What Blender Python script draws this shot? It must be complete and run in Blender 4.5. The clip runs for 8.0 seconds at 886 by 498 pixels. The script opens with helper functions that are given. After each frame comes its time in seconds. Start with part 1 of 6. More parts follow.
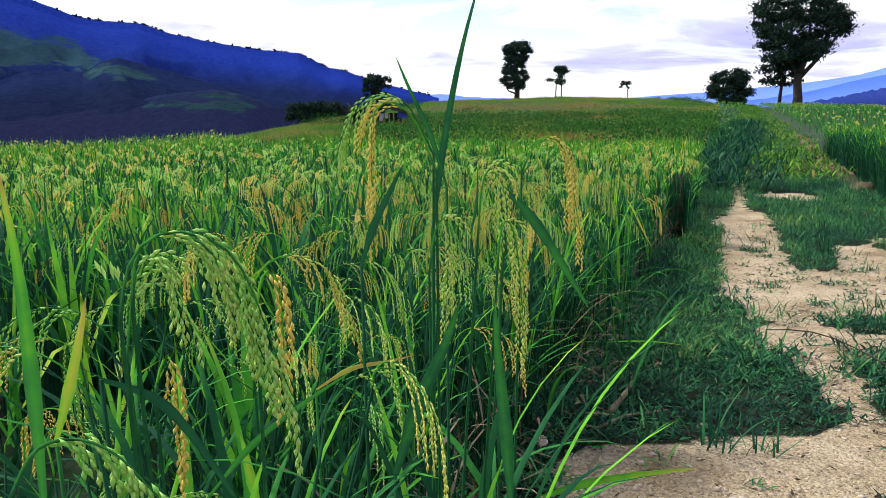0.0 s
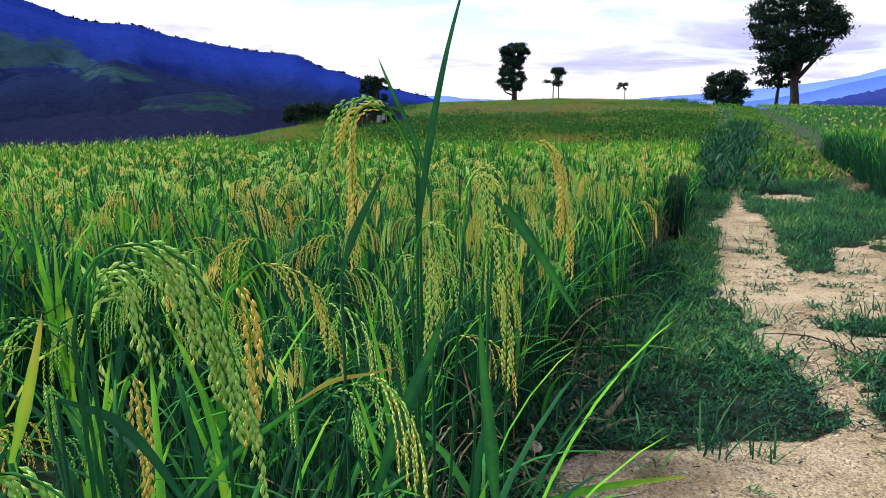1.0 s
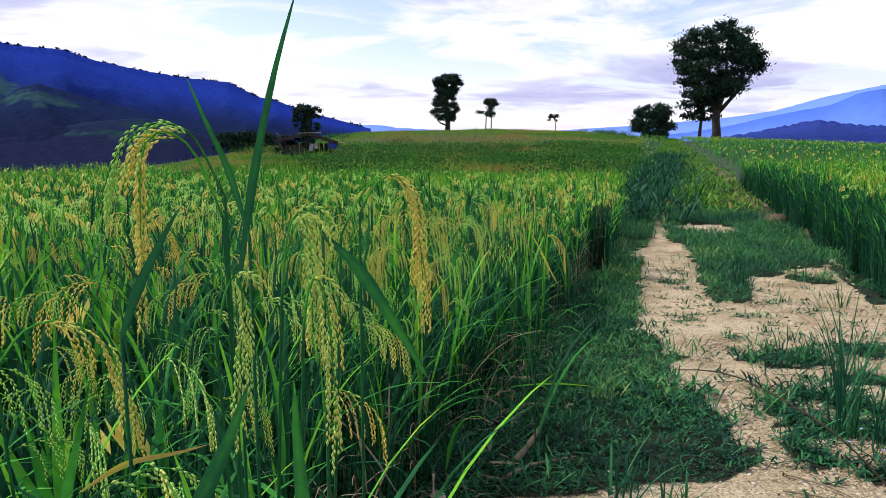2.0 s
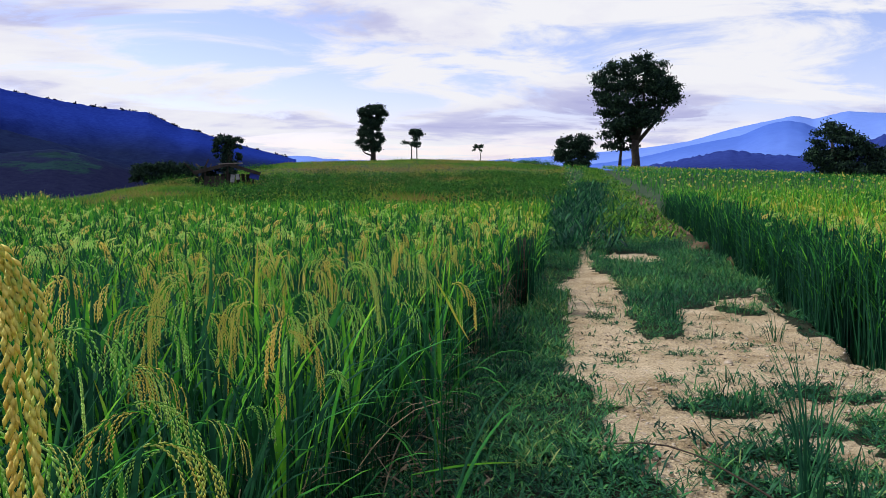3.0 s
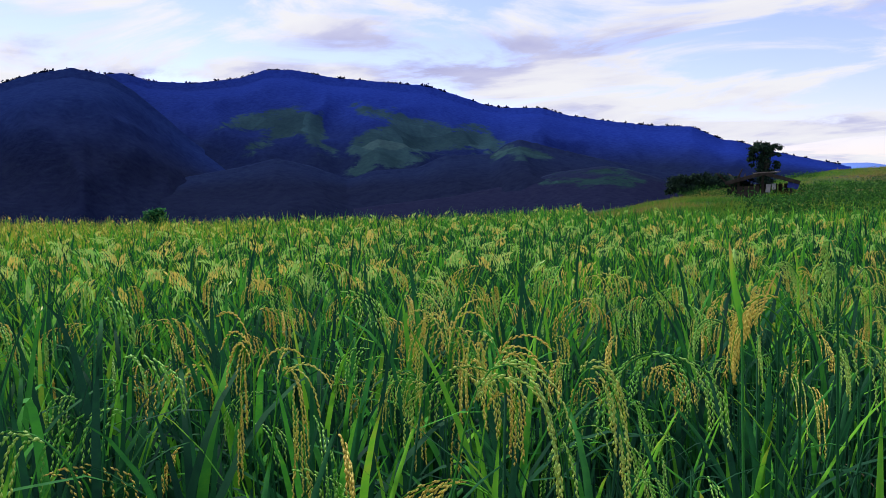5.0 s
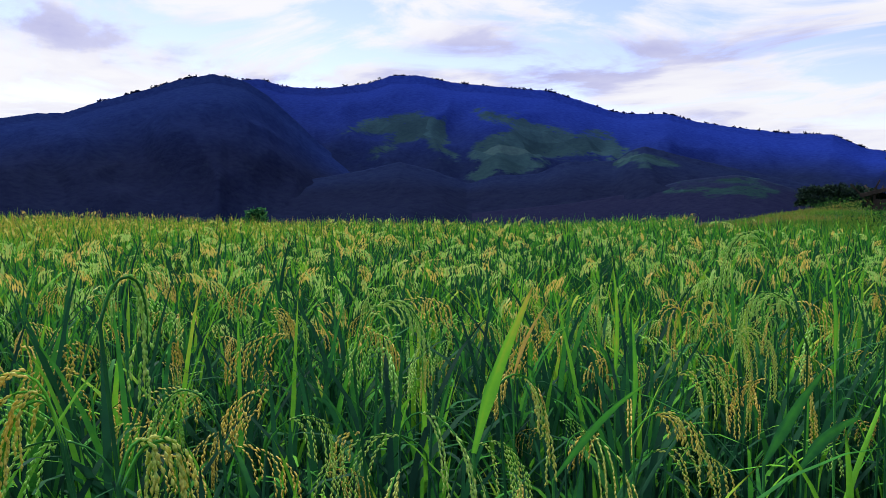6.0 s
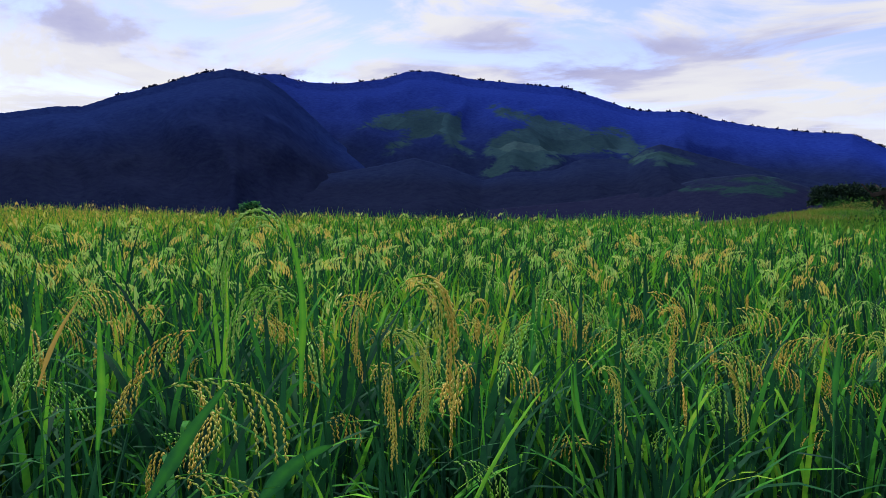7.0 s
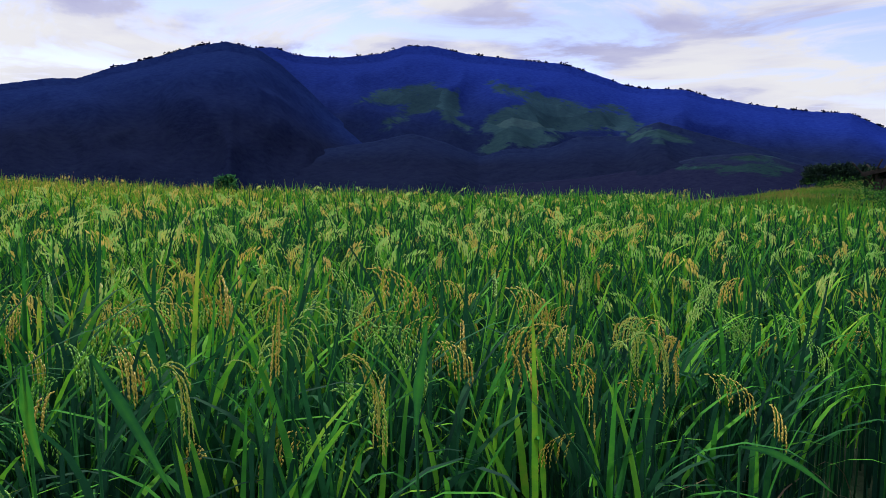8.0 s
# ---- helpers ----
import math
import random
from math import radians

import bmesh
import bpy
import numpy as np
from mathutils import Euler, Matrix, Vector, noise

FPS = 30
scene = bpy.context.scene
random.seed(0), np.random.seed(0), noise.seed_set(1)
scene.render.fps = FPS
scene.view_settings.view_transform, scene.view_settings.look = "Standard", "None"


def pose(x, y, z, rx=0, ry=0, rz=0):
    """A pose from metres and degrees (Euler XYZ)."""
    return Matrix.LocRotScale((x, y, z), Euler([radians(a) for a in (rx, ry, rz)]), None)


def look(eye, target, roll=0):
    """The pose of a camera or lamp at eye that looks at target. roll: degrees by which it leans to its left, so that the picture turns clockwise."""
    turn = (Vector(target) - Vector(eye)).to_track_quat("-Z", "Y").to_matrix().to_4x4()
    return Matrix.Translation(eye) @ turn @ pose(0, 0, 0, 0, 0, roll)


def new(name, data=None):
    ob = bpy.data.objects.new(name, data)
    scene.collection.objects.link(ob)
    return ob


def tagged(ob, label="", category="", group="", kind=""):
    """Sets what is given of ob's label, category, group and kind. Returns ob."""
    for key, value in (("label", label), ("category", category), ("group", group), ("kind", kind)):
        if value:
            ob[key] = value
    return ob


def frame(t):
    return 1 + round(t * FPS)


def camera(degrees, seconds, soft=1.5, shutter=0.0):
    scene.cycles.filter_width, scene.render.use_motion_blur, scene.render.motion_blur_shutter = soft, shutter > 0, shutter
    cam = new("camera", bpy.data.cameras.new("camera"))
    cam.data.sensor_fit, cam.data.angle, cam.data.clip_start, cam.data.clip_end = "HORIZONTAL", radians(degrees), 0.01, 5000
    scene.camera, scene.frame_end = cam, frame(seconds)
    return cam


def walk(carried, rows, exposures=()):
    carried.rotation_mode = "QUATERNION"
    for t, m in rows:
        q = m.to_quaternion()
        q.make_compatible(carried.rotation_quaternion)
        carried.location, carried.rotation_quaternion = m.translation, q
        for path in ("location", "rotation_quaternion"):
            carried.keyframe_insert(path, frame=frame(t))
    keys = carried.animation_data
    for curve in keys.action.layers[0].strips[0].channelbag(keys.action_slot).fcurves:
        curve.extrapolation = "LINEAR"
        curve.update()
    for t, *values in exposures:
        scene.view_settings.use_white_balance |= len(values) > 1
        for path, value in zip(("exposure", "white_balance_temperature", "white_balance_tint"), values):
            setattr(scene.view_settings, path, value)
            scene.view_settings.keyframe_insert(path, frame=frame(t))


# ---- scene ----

# ---- camera and its walk ----
cam = camera(58.9, 8.0, soft=0.8)
PATH = [
    (0.0, 0.000, 0.000, 1.700, 0.00, -9.98, -0.02),
    (0.5, 0.009, 0.017, 1.702, -0.11, -9.92, -0.02),
    (1.0, 0.018, 0.039, 1.702, -0.18, -9.87, -0.05),
    (1.5, 0.043, 0.069, 1.700, -1.97, -9.17, -0.58),
    (2.0, 0.149, 0.192, 1.703, -4.97, -7.75, 0.50),
    (2.2, 0.202, 0.276, 1.706, -6.52, -7.21, 0.70),
    (3.3, 0.427, 1.039, 1.677, -10.53, -5.24, 0.10),
    (3.5, 0.484, 1.179, 1.675, -10.22, -5.14, 0.23),
    (4.0, 0.566, 1.580, 1.637, -3.17, -4.85, -0.20),
    (4.5, 0.689, 2.136, 1.597, 12.07, -4.54, -0.52),
    (4.7, 0.745, 2.358, 1.585, 19.48, -4.47, -0.83),
    (5.8, 1.409, 3.632, 1.550, 36.02, -3.71, -0.66),
    (6.0, 1.470, 3.742, 1.545, 36.48, -3.82, -0.05),
    (6.5, 1.680, 4.103, 1.527, 37.50, -4.17, 0.63),
    (7.0, 1.978, 4.454, 1.510, 37.55, -4.10, 0.49),
    (7.2, 2.065, 4.615, 1.504, 37.39, -3.94, 0.48),
    (7.5, 2.166, 4.825, 1.493, 37.48, -3.66, 0.77),
    (7.7, 2.252, 4.986, 1.487, 37.12, -3.94, 0.79),
    (8.0, 2.357, 5.209, 1.470, 37.30, -5.82, 1.00),
]


def camera_turn(x, y, z, yaw, pitch, roll):
    yaw, pitch = radians(yaw), radians(pitch)
    way = Vector((-math.sin(yaw) * math.cos(pitch), math.cos(yaw) * math.cos(pitch), math.sin(pitch)))
    return look((x, y, z), Vector((x, y, z)) + way, roll)


walk(cam, [(r[0], camera_turn(*r[1:])) for r in PATH], exposures=[(0.0, 0.42), (1.0, 0.42), (2.2, 0.22), (3.5, -0.06), (4.5, -0.05), (5.8, 0.06), (6.5, 0.04), (7.0, -0.1), (8.0, -0.12)])

# ---- world and sun ----
SUN_AZ, SUN_EL = 62.0, 46.0  # degrees to the left of +y, degrees up
SUN_WAY = (-math.sin(radians(SUN_AZ)) * math.cos(radians(SUN_EL)), math.cos(radians(SUN_AZ)) * math.cos(radians(SUN_EL)), math.sin(radians(SUN_EL)))

world = bpy.data.worlds.new("sky")
scene.world = world
world.use_nodes = True
wt = world.node_tree
wt.nodes.clear()


def add_node(tree, kind, **values):
    n = tree.nodes.new(kind)
    for key, value in values.items():
        n.inputs[key].default_value = value
    return n


def ramp_node(tree, stops, interp="LINEAR"):
    n = tree.nodes.new("ShaderNodeValToRGB")
    n.color_ramp.interpolation = interp
    el = n.color_ramp.elements
    while len(el) < len(stops):
        el.new(0.5)
    for e, (p, c) in zip(el, stops):
        e.position, e.color = p, (*c, 1.0)
    return n


def math_node(tree, op, a, b=None):
    n = tree.nodes.new("ShaderNodeMath")
    n.operation = op
    for k, v in enumerate((a, b)):
        if v is None:
            continue
        if isinstance(v, (int, float)):
            n.inputs[k].default_value = v
        else:
            tree.links.new(v, n.inputs[k])
    return n.outputs[0]


def build_sky():
    L = wt.links
    sky = wt.nodes.new("ShaderNodeTexSky")
    sky.sky_type, sky.sun_disc = "NISHITA", False
    sky.sun_elevation, sky.sun_rotation = radians(SUN_EL), radians(-SUN_AZ)
    sky.air_density, sky.dust_density, sky.ozone_density = 1.0, 0.2, 4.0
    coord = wt.nodes.new("ShaderNodeTexCoord")
    sep = wt.nodes.new("ShaderNodeSeparateXYZ")
    L.new(coord.outputs["Generated"], sep.inputs[0])
    height = math_node(wt, "ADD", math_node(wt, "MAXIMUM", sep.outputs[2], 0.0), 0.15)
    flat = wt.nodes.new("ShaderNodeCombineXYZ")
    L.new(math_node(wt, "DIVIDE", sep.outputs[0], height), flat.inputs[0])
    L.new(math_node(wt, "DIVIDE", sep.outputs[1], height), flat.inputs[1])
    stretch = wt.nodes.new("ShaderNodeMapping")
    stretch.inputs["Rotation"].default_value = (0, 0, radians(25))
    stretch.inputs["Scale"].default_value = (0.85, 1.15, 1.0)
    stretch.inputs["Location"].default_value = (3.1, 1.7, 0.0)
    L.new(flat.outputs[0], stretch.inputs[0])
    cover = add_node(wt, "ShaderNodeTexNoise", Scale=1.25, Detail=12.0, Roughness=0.6, Distortion=0.6)
    L.new(stretch.outputs[0], cover.inputs["Vector"])
    mask = ramp_node(wt, [(0.40, (0, 0, 0)), (0.54, (1, 1, 1))], "EASE")
    L.new(cover.outputs["Fac"], mask.inputs[0])
    under = add_node(wt, "ShaderNodeTexNoise", Scale=0.85, Detail=9.0, Roughness=0.55, Distortion=0.3)
    shift = wt.nodes.new("ShaderNodeMapping")
    shift.inputs["Location"].default_value = (7.3, 2.2, 4.0)
    L.new(stretch.outputs[0], shift.inputs[0])
    L.new(shift.outputs[0], under.inputs["Vector"])
    cloud = ramp_node(wt, [(0.46, (0.92, 0.92, 0.97)), (0.53, (0.84, 0.84, 0.94)), (0.58, (0.62, 0.63, 0.86)), (0.68, (0.46, 0.47, 0.76))])
    L.new(under.outputs["Fac"], cloud.inputs[0])
    bg_sky = wt.nodes.new("ShaderNodeBackground")
    bg_sky.inputs["Strength"].default_value = 0.15
    tint = wt.nodes.new("ShaderNodeMix")
    tint.data_type, tint.blend_type = "RGBA", "MULTIPLY"
    tint.inputs[0].default_value = 1.0
    tint.inputs[7].default_value = (1.25, 0.98, 1.12, 1.0)
    L.new(sky.outputs[0], tint.inputs[6])
    L.new(tint.outputs[2], bg_sky.inputs["Color"])
    bg_cloud = wt.nodes.new("ShaderNodeBackground")
    toward = wt.nodes.new("ShaderNodeVectorMath")
    toward.operation = "DOT_PRODUCT"
    L.new(coord.outputs["Generated"], toward.inputs[0])
    toward.inputs[1].default_value = SUN_WAY
    silver = math_node(wt, "POWER", math_node(wt, "MAXIMUM", toward.outputs["Value"], 0.0), 7.0)
    L.new(math_node(wt, "ADD", 0.97, math_node(wt, "MULTIPLY", silver, 0.08)), bg_cloud.inputs["Strength"])
    L.new(cloud.outputs[0], bg_cloud.inputs["Color"])
    mix = wt.nodes.new("ShaderNodeMixShader")
    veil = math_node(wt, "SUBTRACT", 0.75, math_node(wt, "MULTIPLY", math_node(wt, "MAXIMUM", sep.outputs[2], 0.0), 9.0))
    L.new(math_node(wt, "MAXIMUM", mask.outputs[0], veil), mix.inputs[0])
    L.new(bg_sky.outputs[0], mix.inputs[1])
    L.new(bg_cloud.outputs[0], mix.inputs[2])
    out = wt.nodes.new("ShaderNodeOutputWorld")
    L.new(mix.outputs[0], out.inputs[0])


build_sky()

sun = new("sun", bpy.data.lights.new("sun", "SUN"))
sun.data.energy, sun.data.angle, sun.data.color = 4.0, radians(7), (1.0, 0.95, 0.86)
sun.matrix_world = look((0, 0, 30), Vector((0, 0, 30)) - Vector(SUN_WAY))


# ---- materials ----
def surface(name, stops, scale=6.0, rough=0.7, spec=0.3, attr=None, bump=0.0, bump_scale=60.0, translucent=0.0, detail=5.0, mottle=0.25, coord="Object"):
    """A principled surface whose colour runs over stops, by noise or by a point attribute with noise on top."""
    m = bpy.data.materials.new(name)
    m.use_nodes = True
    t = m.node_tree
    t.nodes.clear()
    out = t.nodes.new("ShaderNodeOutputMaterial")
    p = add_node(t, "ShaderNodeBsdfPrincipled", Roughness=rough)
    p.inputs["Specular IOR Level"].default_value = spec
    co = t.nodes.new("ShaderNodeTexCoord")
    n = add_node(t, "ShaderNodeTexNoise", Scale=scale, Detail=detail, Roughness=0.6)
    t.links.new(co.outputs[coord], n.inputs["Vector"])
    fac = n.outputs["Fac"]
    if attr:
        a = t.nodes.new("ShaderNodeAttribute")
        a.attribute_name = attr
        grain = math_node(t, "MULTIPLY", math_node(t, "SUBTRACT", fac, 0.5), mottle)
        fac = math_node(t, "ADD", a.outputs["Fac"], grain)
    r = ramp_node(t, stops)
    t.links.new(fac, r.inputs[0])
    t.links.new(r.outputs[0], p.inputs["Base Color"])
    if bump:
        b_n = add_node(t, "ShaderNodeTexNoise", Scale=bump_scale, Detail=6.0, Roughness=0.65)
        t.links.new(co.outputs[coord], b_n.inputs["Vector"])
        b = add_node(t, "ShaderNodeBump", Strength=bump, Distance=0.02)
        t.links.new(b_n.outputs["Fac"], b.inputs["Height"])
        t.links.new(b.outputs[0], p.inputs["Normal"])
    last = p.outputs[0]
    if translucent:
        tr = t.nodes.new("ShaderNodeBsdfTranslucent")
        t.links.new(r.outputs[0], tr.inputs["Color"])
        mx = t.nodes.new("ShaderNodeMixShader")
        mx.inputs[0].default_value = translucent
        t.links.new(last, mx.inputs[1])
        t.links.new(tr.outputs[0], mx.inputs[2])
        last = mx.outputs[0]
    t.links.new(last, out.inputs[0])
    return m


# darkest stops lean to teal, the tint of shade among the plants
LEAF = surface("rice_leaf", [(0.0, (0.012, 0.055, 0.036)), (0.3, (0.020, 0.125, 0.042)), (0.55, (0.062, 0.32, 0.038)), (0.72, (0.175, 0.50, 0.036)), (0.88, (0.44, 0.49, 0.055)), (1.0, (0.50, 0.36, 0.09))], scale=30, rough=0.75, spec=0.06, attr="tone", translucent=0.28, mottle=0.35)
GRAIN = surface("rice_grain", [(0.0, (0.28, 0.64, 0.12)), (0.35, (0.50, 0.72, 0.18)), (0.65, (0.72, 0.69, 0.16)), (1.0, (0.78, 0.60, 0.135))], scale=220, rough=0.5, spec=0.25, attr="tone", mottle=0.4, translucent=0.32)


def soil_material():
    m = surface("pale_track_soil", [(0.3, (0.29, 0.215, 0.12)), (0.43, (0.49, 0.39, 0.245)), (0.57, (0.61, 0.50, 0.335)), (0.75, (0.70, 0.60, 0.43))], scale=2.2, rough=0.95, spec=0.1, bump=1.0, bump_scale=55, detail=14)
    t = m.node_tree
    p = next(n for n in t.nodes if n.type == "BSDF_PRINCIPLED")
    base = p.inputs["Base Color"].links[0].from_socket
    co = t.nodes.new("ShaderNodeTexCoord")
    pebble = t.nodes.new("ShaderNodeTexVoronoi")
    pebble.inputs["Scale"].default_value = 95.0
    t.links.new(co.outputs["Object"], pebble.inputs["Vector"])
    tone = ramp_node(t, [(0.0, (0.30, 0.28, 0.26)), (0.3, (0.72, 0.70, 0.68)), (0.6, (0.95, 0.95, 0.94)), (0.85, (1.1, 1.09, 1.08)), (1.0, (1.4, 1.38, 1.34))])
    t.links.new(pebble.outputs["Color"], tone.inputs[0])
    mix = t.nodes.new("ShaderNodeMix")
    mix.data_type, mix.blend_type = "RGBA", "MULTIPLY"
    mix.inputs[0].default_value = 0.95
    t.links.new(base, mix.inputs[6])
    t.links.new(tone.outputs[0], mix.inputs[7])
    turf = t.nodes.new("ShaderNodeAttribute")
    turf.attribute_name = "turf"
    humus_shade = t.nodes.new("ShaderNodeMix")
    humus_shade.data_type = "RGBA"
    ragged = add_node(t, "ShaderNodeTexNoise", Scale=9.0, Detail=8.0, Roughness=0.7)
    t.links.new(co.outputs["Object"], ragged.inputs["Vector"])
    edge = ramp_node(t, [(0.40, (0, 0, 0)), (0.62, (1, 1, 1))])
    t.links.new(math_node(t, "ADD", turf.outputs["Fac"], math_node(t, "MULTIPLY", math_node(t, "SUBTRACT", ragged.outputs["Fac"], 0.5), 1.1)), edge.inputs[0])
    t.links.new(edge.outputs[0], humus_shade.inputs[0])
    t.links.new(mix.outputs[2], humus_shade.inputs[6])
    # near-black: humus colour and the shade between grass blades in one
    humus_shade.inputs[7].default_value = (0.028, 0.036, 0.022, 1.0)
    t.links.new(humus_shade.outputs[2], p.inputs["Base Color"])
    old = next(n for n in t.nodes if n.type == "BUMP")
    grains = add_node(t, "ShaderNodeBump", Strength=1.0, Distance=0.008)
    grains.invert = True
    t.links.new(pebble.outputs["Distance"], grains.inputs["Height"])
    t.links.new(old.outputs[0], grains.inputs["Normal"])
    t.links.new(grains.outputs[0], p.inputs["Normal"])
    return m


SOIL = soil_material()
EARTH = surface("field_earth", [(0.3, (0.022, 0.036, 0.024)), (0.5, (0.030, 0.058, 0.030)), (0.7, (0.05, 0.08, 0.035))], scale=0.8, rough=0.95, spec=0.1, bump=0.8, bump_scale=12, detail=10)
GRASS = surface("verge_grass", [(0.0, (0.008, 0.042, 0.031)), (0.35, (0.017, 0.098, 0.048)), (0.7, (0.050, 0.22, 0.074)), (0.9, (0.11, 0.31, 0.075)), (1.0, (0.24, 0.33, 0.11))], scale=20, rough=0.62, spec=0.12, attr="tone", translucent=0.25)
PASTURE = surface("rough_pasture", [(0.0, (0.020, 0.080, 0.020)), (0.3, (0.065, 0.21, 0.030)), (0.55, (0.14, 0.35, 0.042)), (0.75, (0.25, 0.34, 0.055)), (0.9, (0.34, 0.30, 0.08)), (1.0, (0.36, 0.25, 0.09))], scale=6, rough=0.8, spec=0.08, attr="tone", translucent=0.3)
BANK = surface("brown_earth", [(0.35, (0.03, 0.028, 0.016)), (0.5, (0.08, 0.055, 0.034)), (0.65, (0.17, 0.12, 0.075))], scale=2.6, rough=0.95, spec=0.1, bump=0.9, bump_scale=14, detail=10)
STONE = surface("gravel", [(0.3, (0.26, 0.20, 0.14)), (0.5, (0.48, 0.40, 0.30)), (0.7, (0.68, 0.60, 0.50))], scale=14, rough=0.9, spec=0.15, bump=0.4, bump_scale=150)
STRAW = surface("dry_straw", [(0.3, (0.12, 0.095, 0.06)), (0.6, (0.21, 0.175, 0.11)), (0.8, (0.34, 0.30, 0.20))], scale=30, rough=0.85, spec=0.15)
TWIG = surface("dark_twig", [(0.3, (0.03, 0.025, 0.02)), (0.7, (0.08, 0.06, 0.045))], scale=40, rough=0.85, spec=0.2, bump=0.4)
BARK = surface("bark", [(0.3, (0.028, 0.024, 0.02)), (0.6, (0.055, 0.048, 0.042)), (0.8, (0.10, 0.09, 0.08))], scale=2.5, rough=0.95, spec=0.1, bump=0.9, bump_scale=9)
CROWN = surface("tree_leaves", [(0.0, (0.010, 0.021, 0.021)), (0.5, (0.019, 0.040, 0.030)), (1.0, (0.038, 0.078, 0.040))], scale=0.8, rough=0.9, spec=0.05, attr="tone", translucent=0.06)
TIN = surface("rusty_tin", [(0.3, (0.10, 0.06, 0.05)), (0.55, (0.22, 0.19, 0.18)), (0.75, (0.40, 0.38, 0.37))], scale=2.0, rough=0.6, spec=0.4, bump=0.2)
BOARD = surface("weathered_board", [(0.3, (0.02, 0.017, 0.015)), (0.7, (0.06, 0.05, 0.045))], scale=3.0, rough=0.9, spec=0.1, bump=0.4)
TARP = surface("blue_tarp", [(0.3, (0.02, 0.03, 0.25)), (0.7, (0.04, 0.06, 0.45))], scale=2.0, rough=0.5, spec=0.3)
PALE = surface("pale_cloth", [(0.3, (0.22, 0.22, 0.24)), (0.7, (0.38, 0.37, 0.38))], scale=3.0, rough=0.8, spec=0.1)


def slope_material(name, low, high, field=(0.03, 0.06, 0.06), canopy=9.0, bumpy=0.35):
    """Far wooded slope with blue haze painted into its colour: low tone at the foot, high tone where it lies far off,
    cleared fields by the attribute cleared. canopy: metres across a tree.
    """
    m = bpy.data.materials.new(name)
    m.use_nodes = True
    t = m.node_tree
    p = t.nodes["Principled BSDF"]
    p.inputs["Roughness"].default_value = 1.0
    p.inputs["Specular IOR Level"].default_value = 0.0
    co = t.nodes.new("ShaderNodeTexCoord")
    lay = t.nodes.new("ShaderNodeMapping")
    lay.inputs["Scale"].default_value = (1.0, 1.0, 1.4)
    t.links.new(co.outputs["Object"], lay.inputs[0])

    def noise_at(size, detail=6.0, rough=0.6):
        n = add_node(t, "ShaderNodeTexNoise", Scale=1.0 / size, Detail=detail, Roughness=rough)
        t.links.new(lay.outputs[0], n.inputs["Vector"])
        return n.outputs["Fac"]

    def blend(fac, a, b, kind="MIX"):
        n = t.nodes.new("ShaderNodeMix")
        n.data_type, n.blend_type = "RGBA", kind
        if isinstance(fac, float):
            n.inputs[0].default_value = fac
        else:
            t.links.new(fac, n.inputs[0])
        for k, c in ((6, a), (7, b)):
            if isinstance(c, tuple):
                n.inputs[k].default_value = (*c, 1.0)
            else:
                t.links.new(c, n.inputs[k])
        return n.outputs[2]

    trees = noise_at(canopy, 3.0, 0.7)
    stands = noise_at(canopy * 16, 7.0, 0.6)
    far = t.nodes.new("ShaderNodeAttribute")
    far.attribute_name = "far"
    # the far attribute mixes haze blue into the colour of the woods
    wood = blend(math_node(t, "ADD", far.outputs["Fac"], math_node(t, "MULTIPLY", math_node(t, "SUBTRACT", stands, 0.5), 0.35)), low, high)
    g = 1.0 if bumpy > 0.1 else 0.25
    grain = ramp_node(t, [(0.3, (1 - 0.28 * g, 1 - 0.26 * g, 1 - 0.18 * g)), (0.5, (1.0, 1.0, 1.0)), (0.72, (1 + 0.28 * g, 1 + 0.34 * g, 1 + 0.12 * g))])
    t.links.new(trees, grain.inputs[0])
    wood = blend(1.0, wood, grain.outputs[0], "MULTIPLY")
    cleared = t.nodes.new("ShaderNodeAttribute")
    cleared.attribute_name = "cleared"
    k = math_node(t, "ADD", cleared.outputs["Fac"], math_node(t, "MULTIPLY", math_node(t, "SUBTRACT", noise_at(canopy * 6, 8.0, 0.66), 0.5), 2.6))
    k = math_node(t, "SUBTRACT", k, math_node(t, "MULTIPLY", math_node(t, "MAXIMUM", math_node(t, "SUBTRACT", noise_at(canopy * 1.6, 4.0, 0.7), 0.55), 0.0), 5.0))
    mask = ramp_node(t, [(0.34, (0, 0, 0)), (0.66, (1, 1, 1))])
    t.links.new(k, mask.inputs[0])
    plots = t.nodes.new("ShaderNodeTexVoronoi")
    plots.inputs["Scale"].default_value = 1.0 / (canopy * 7)
    t.links.new(lay.outputs[0], plots.inputs["Vector"])
    crop = ramp_node(t, [(0.0, tuple(c * 0.7 for c in field)), (0.5, field), (0.85, tuple(c * 1.25 for c in field)), (1.0, (field[0] * 2.1, field[1] * 1.7, field[2] * 1.45))])
    t.links.new(plots.outputs["Color"], crop.inputs[0])
    grass = blend(0.7, crop.outputs[0], grain.outputs[0], "MULTIPLY")
    t.links.new(blend(math_node(t, "MULTIPLY", mask.outputs[0], 0.9), wood, grass), p.inputs["Base Color"])
    bump = add_node(t, "ShaderNodeBump", Strength=bumpy, Distance=canopy * 0.5)
    t.links.new(trees, bump.inputs["Height"])
    t.links.new(bump.outputs[0], p.inputs["Normal"])
    return m


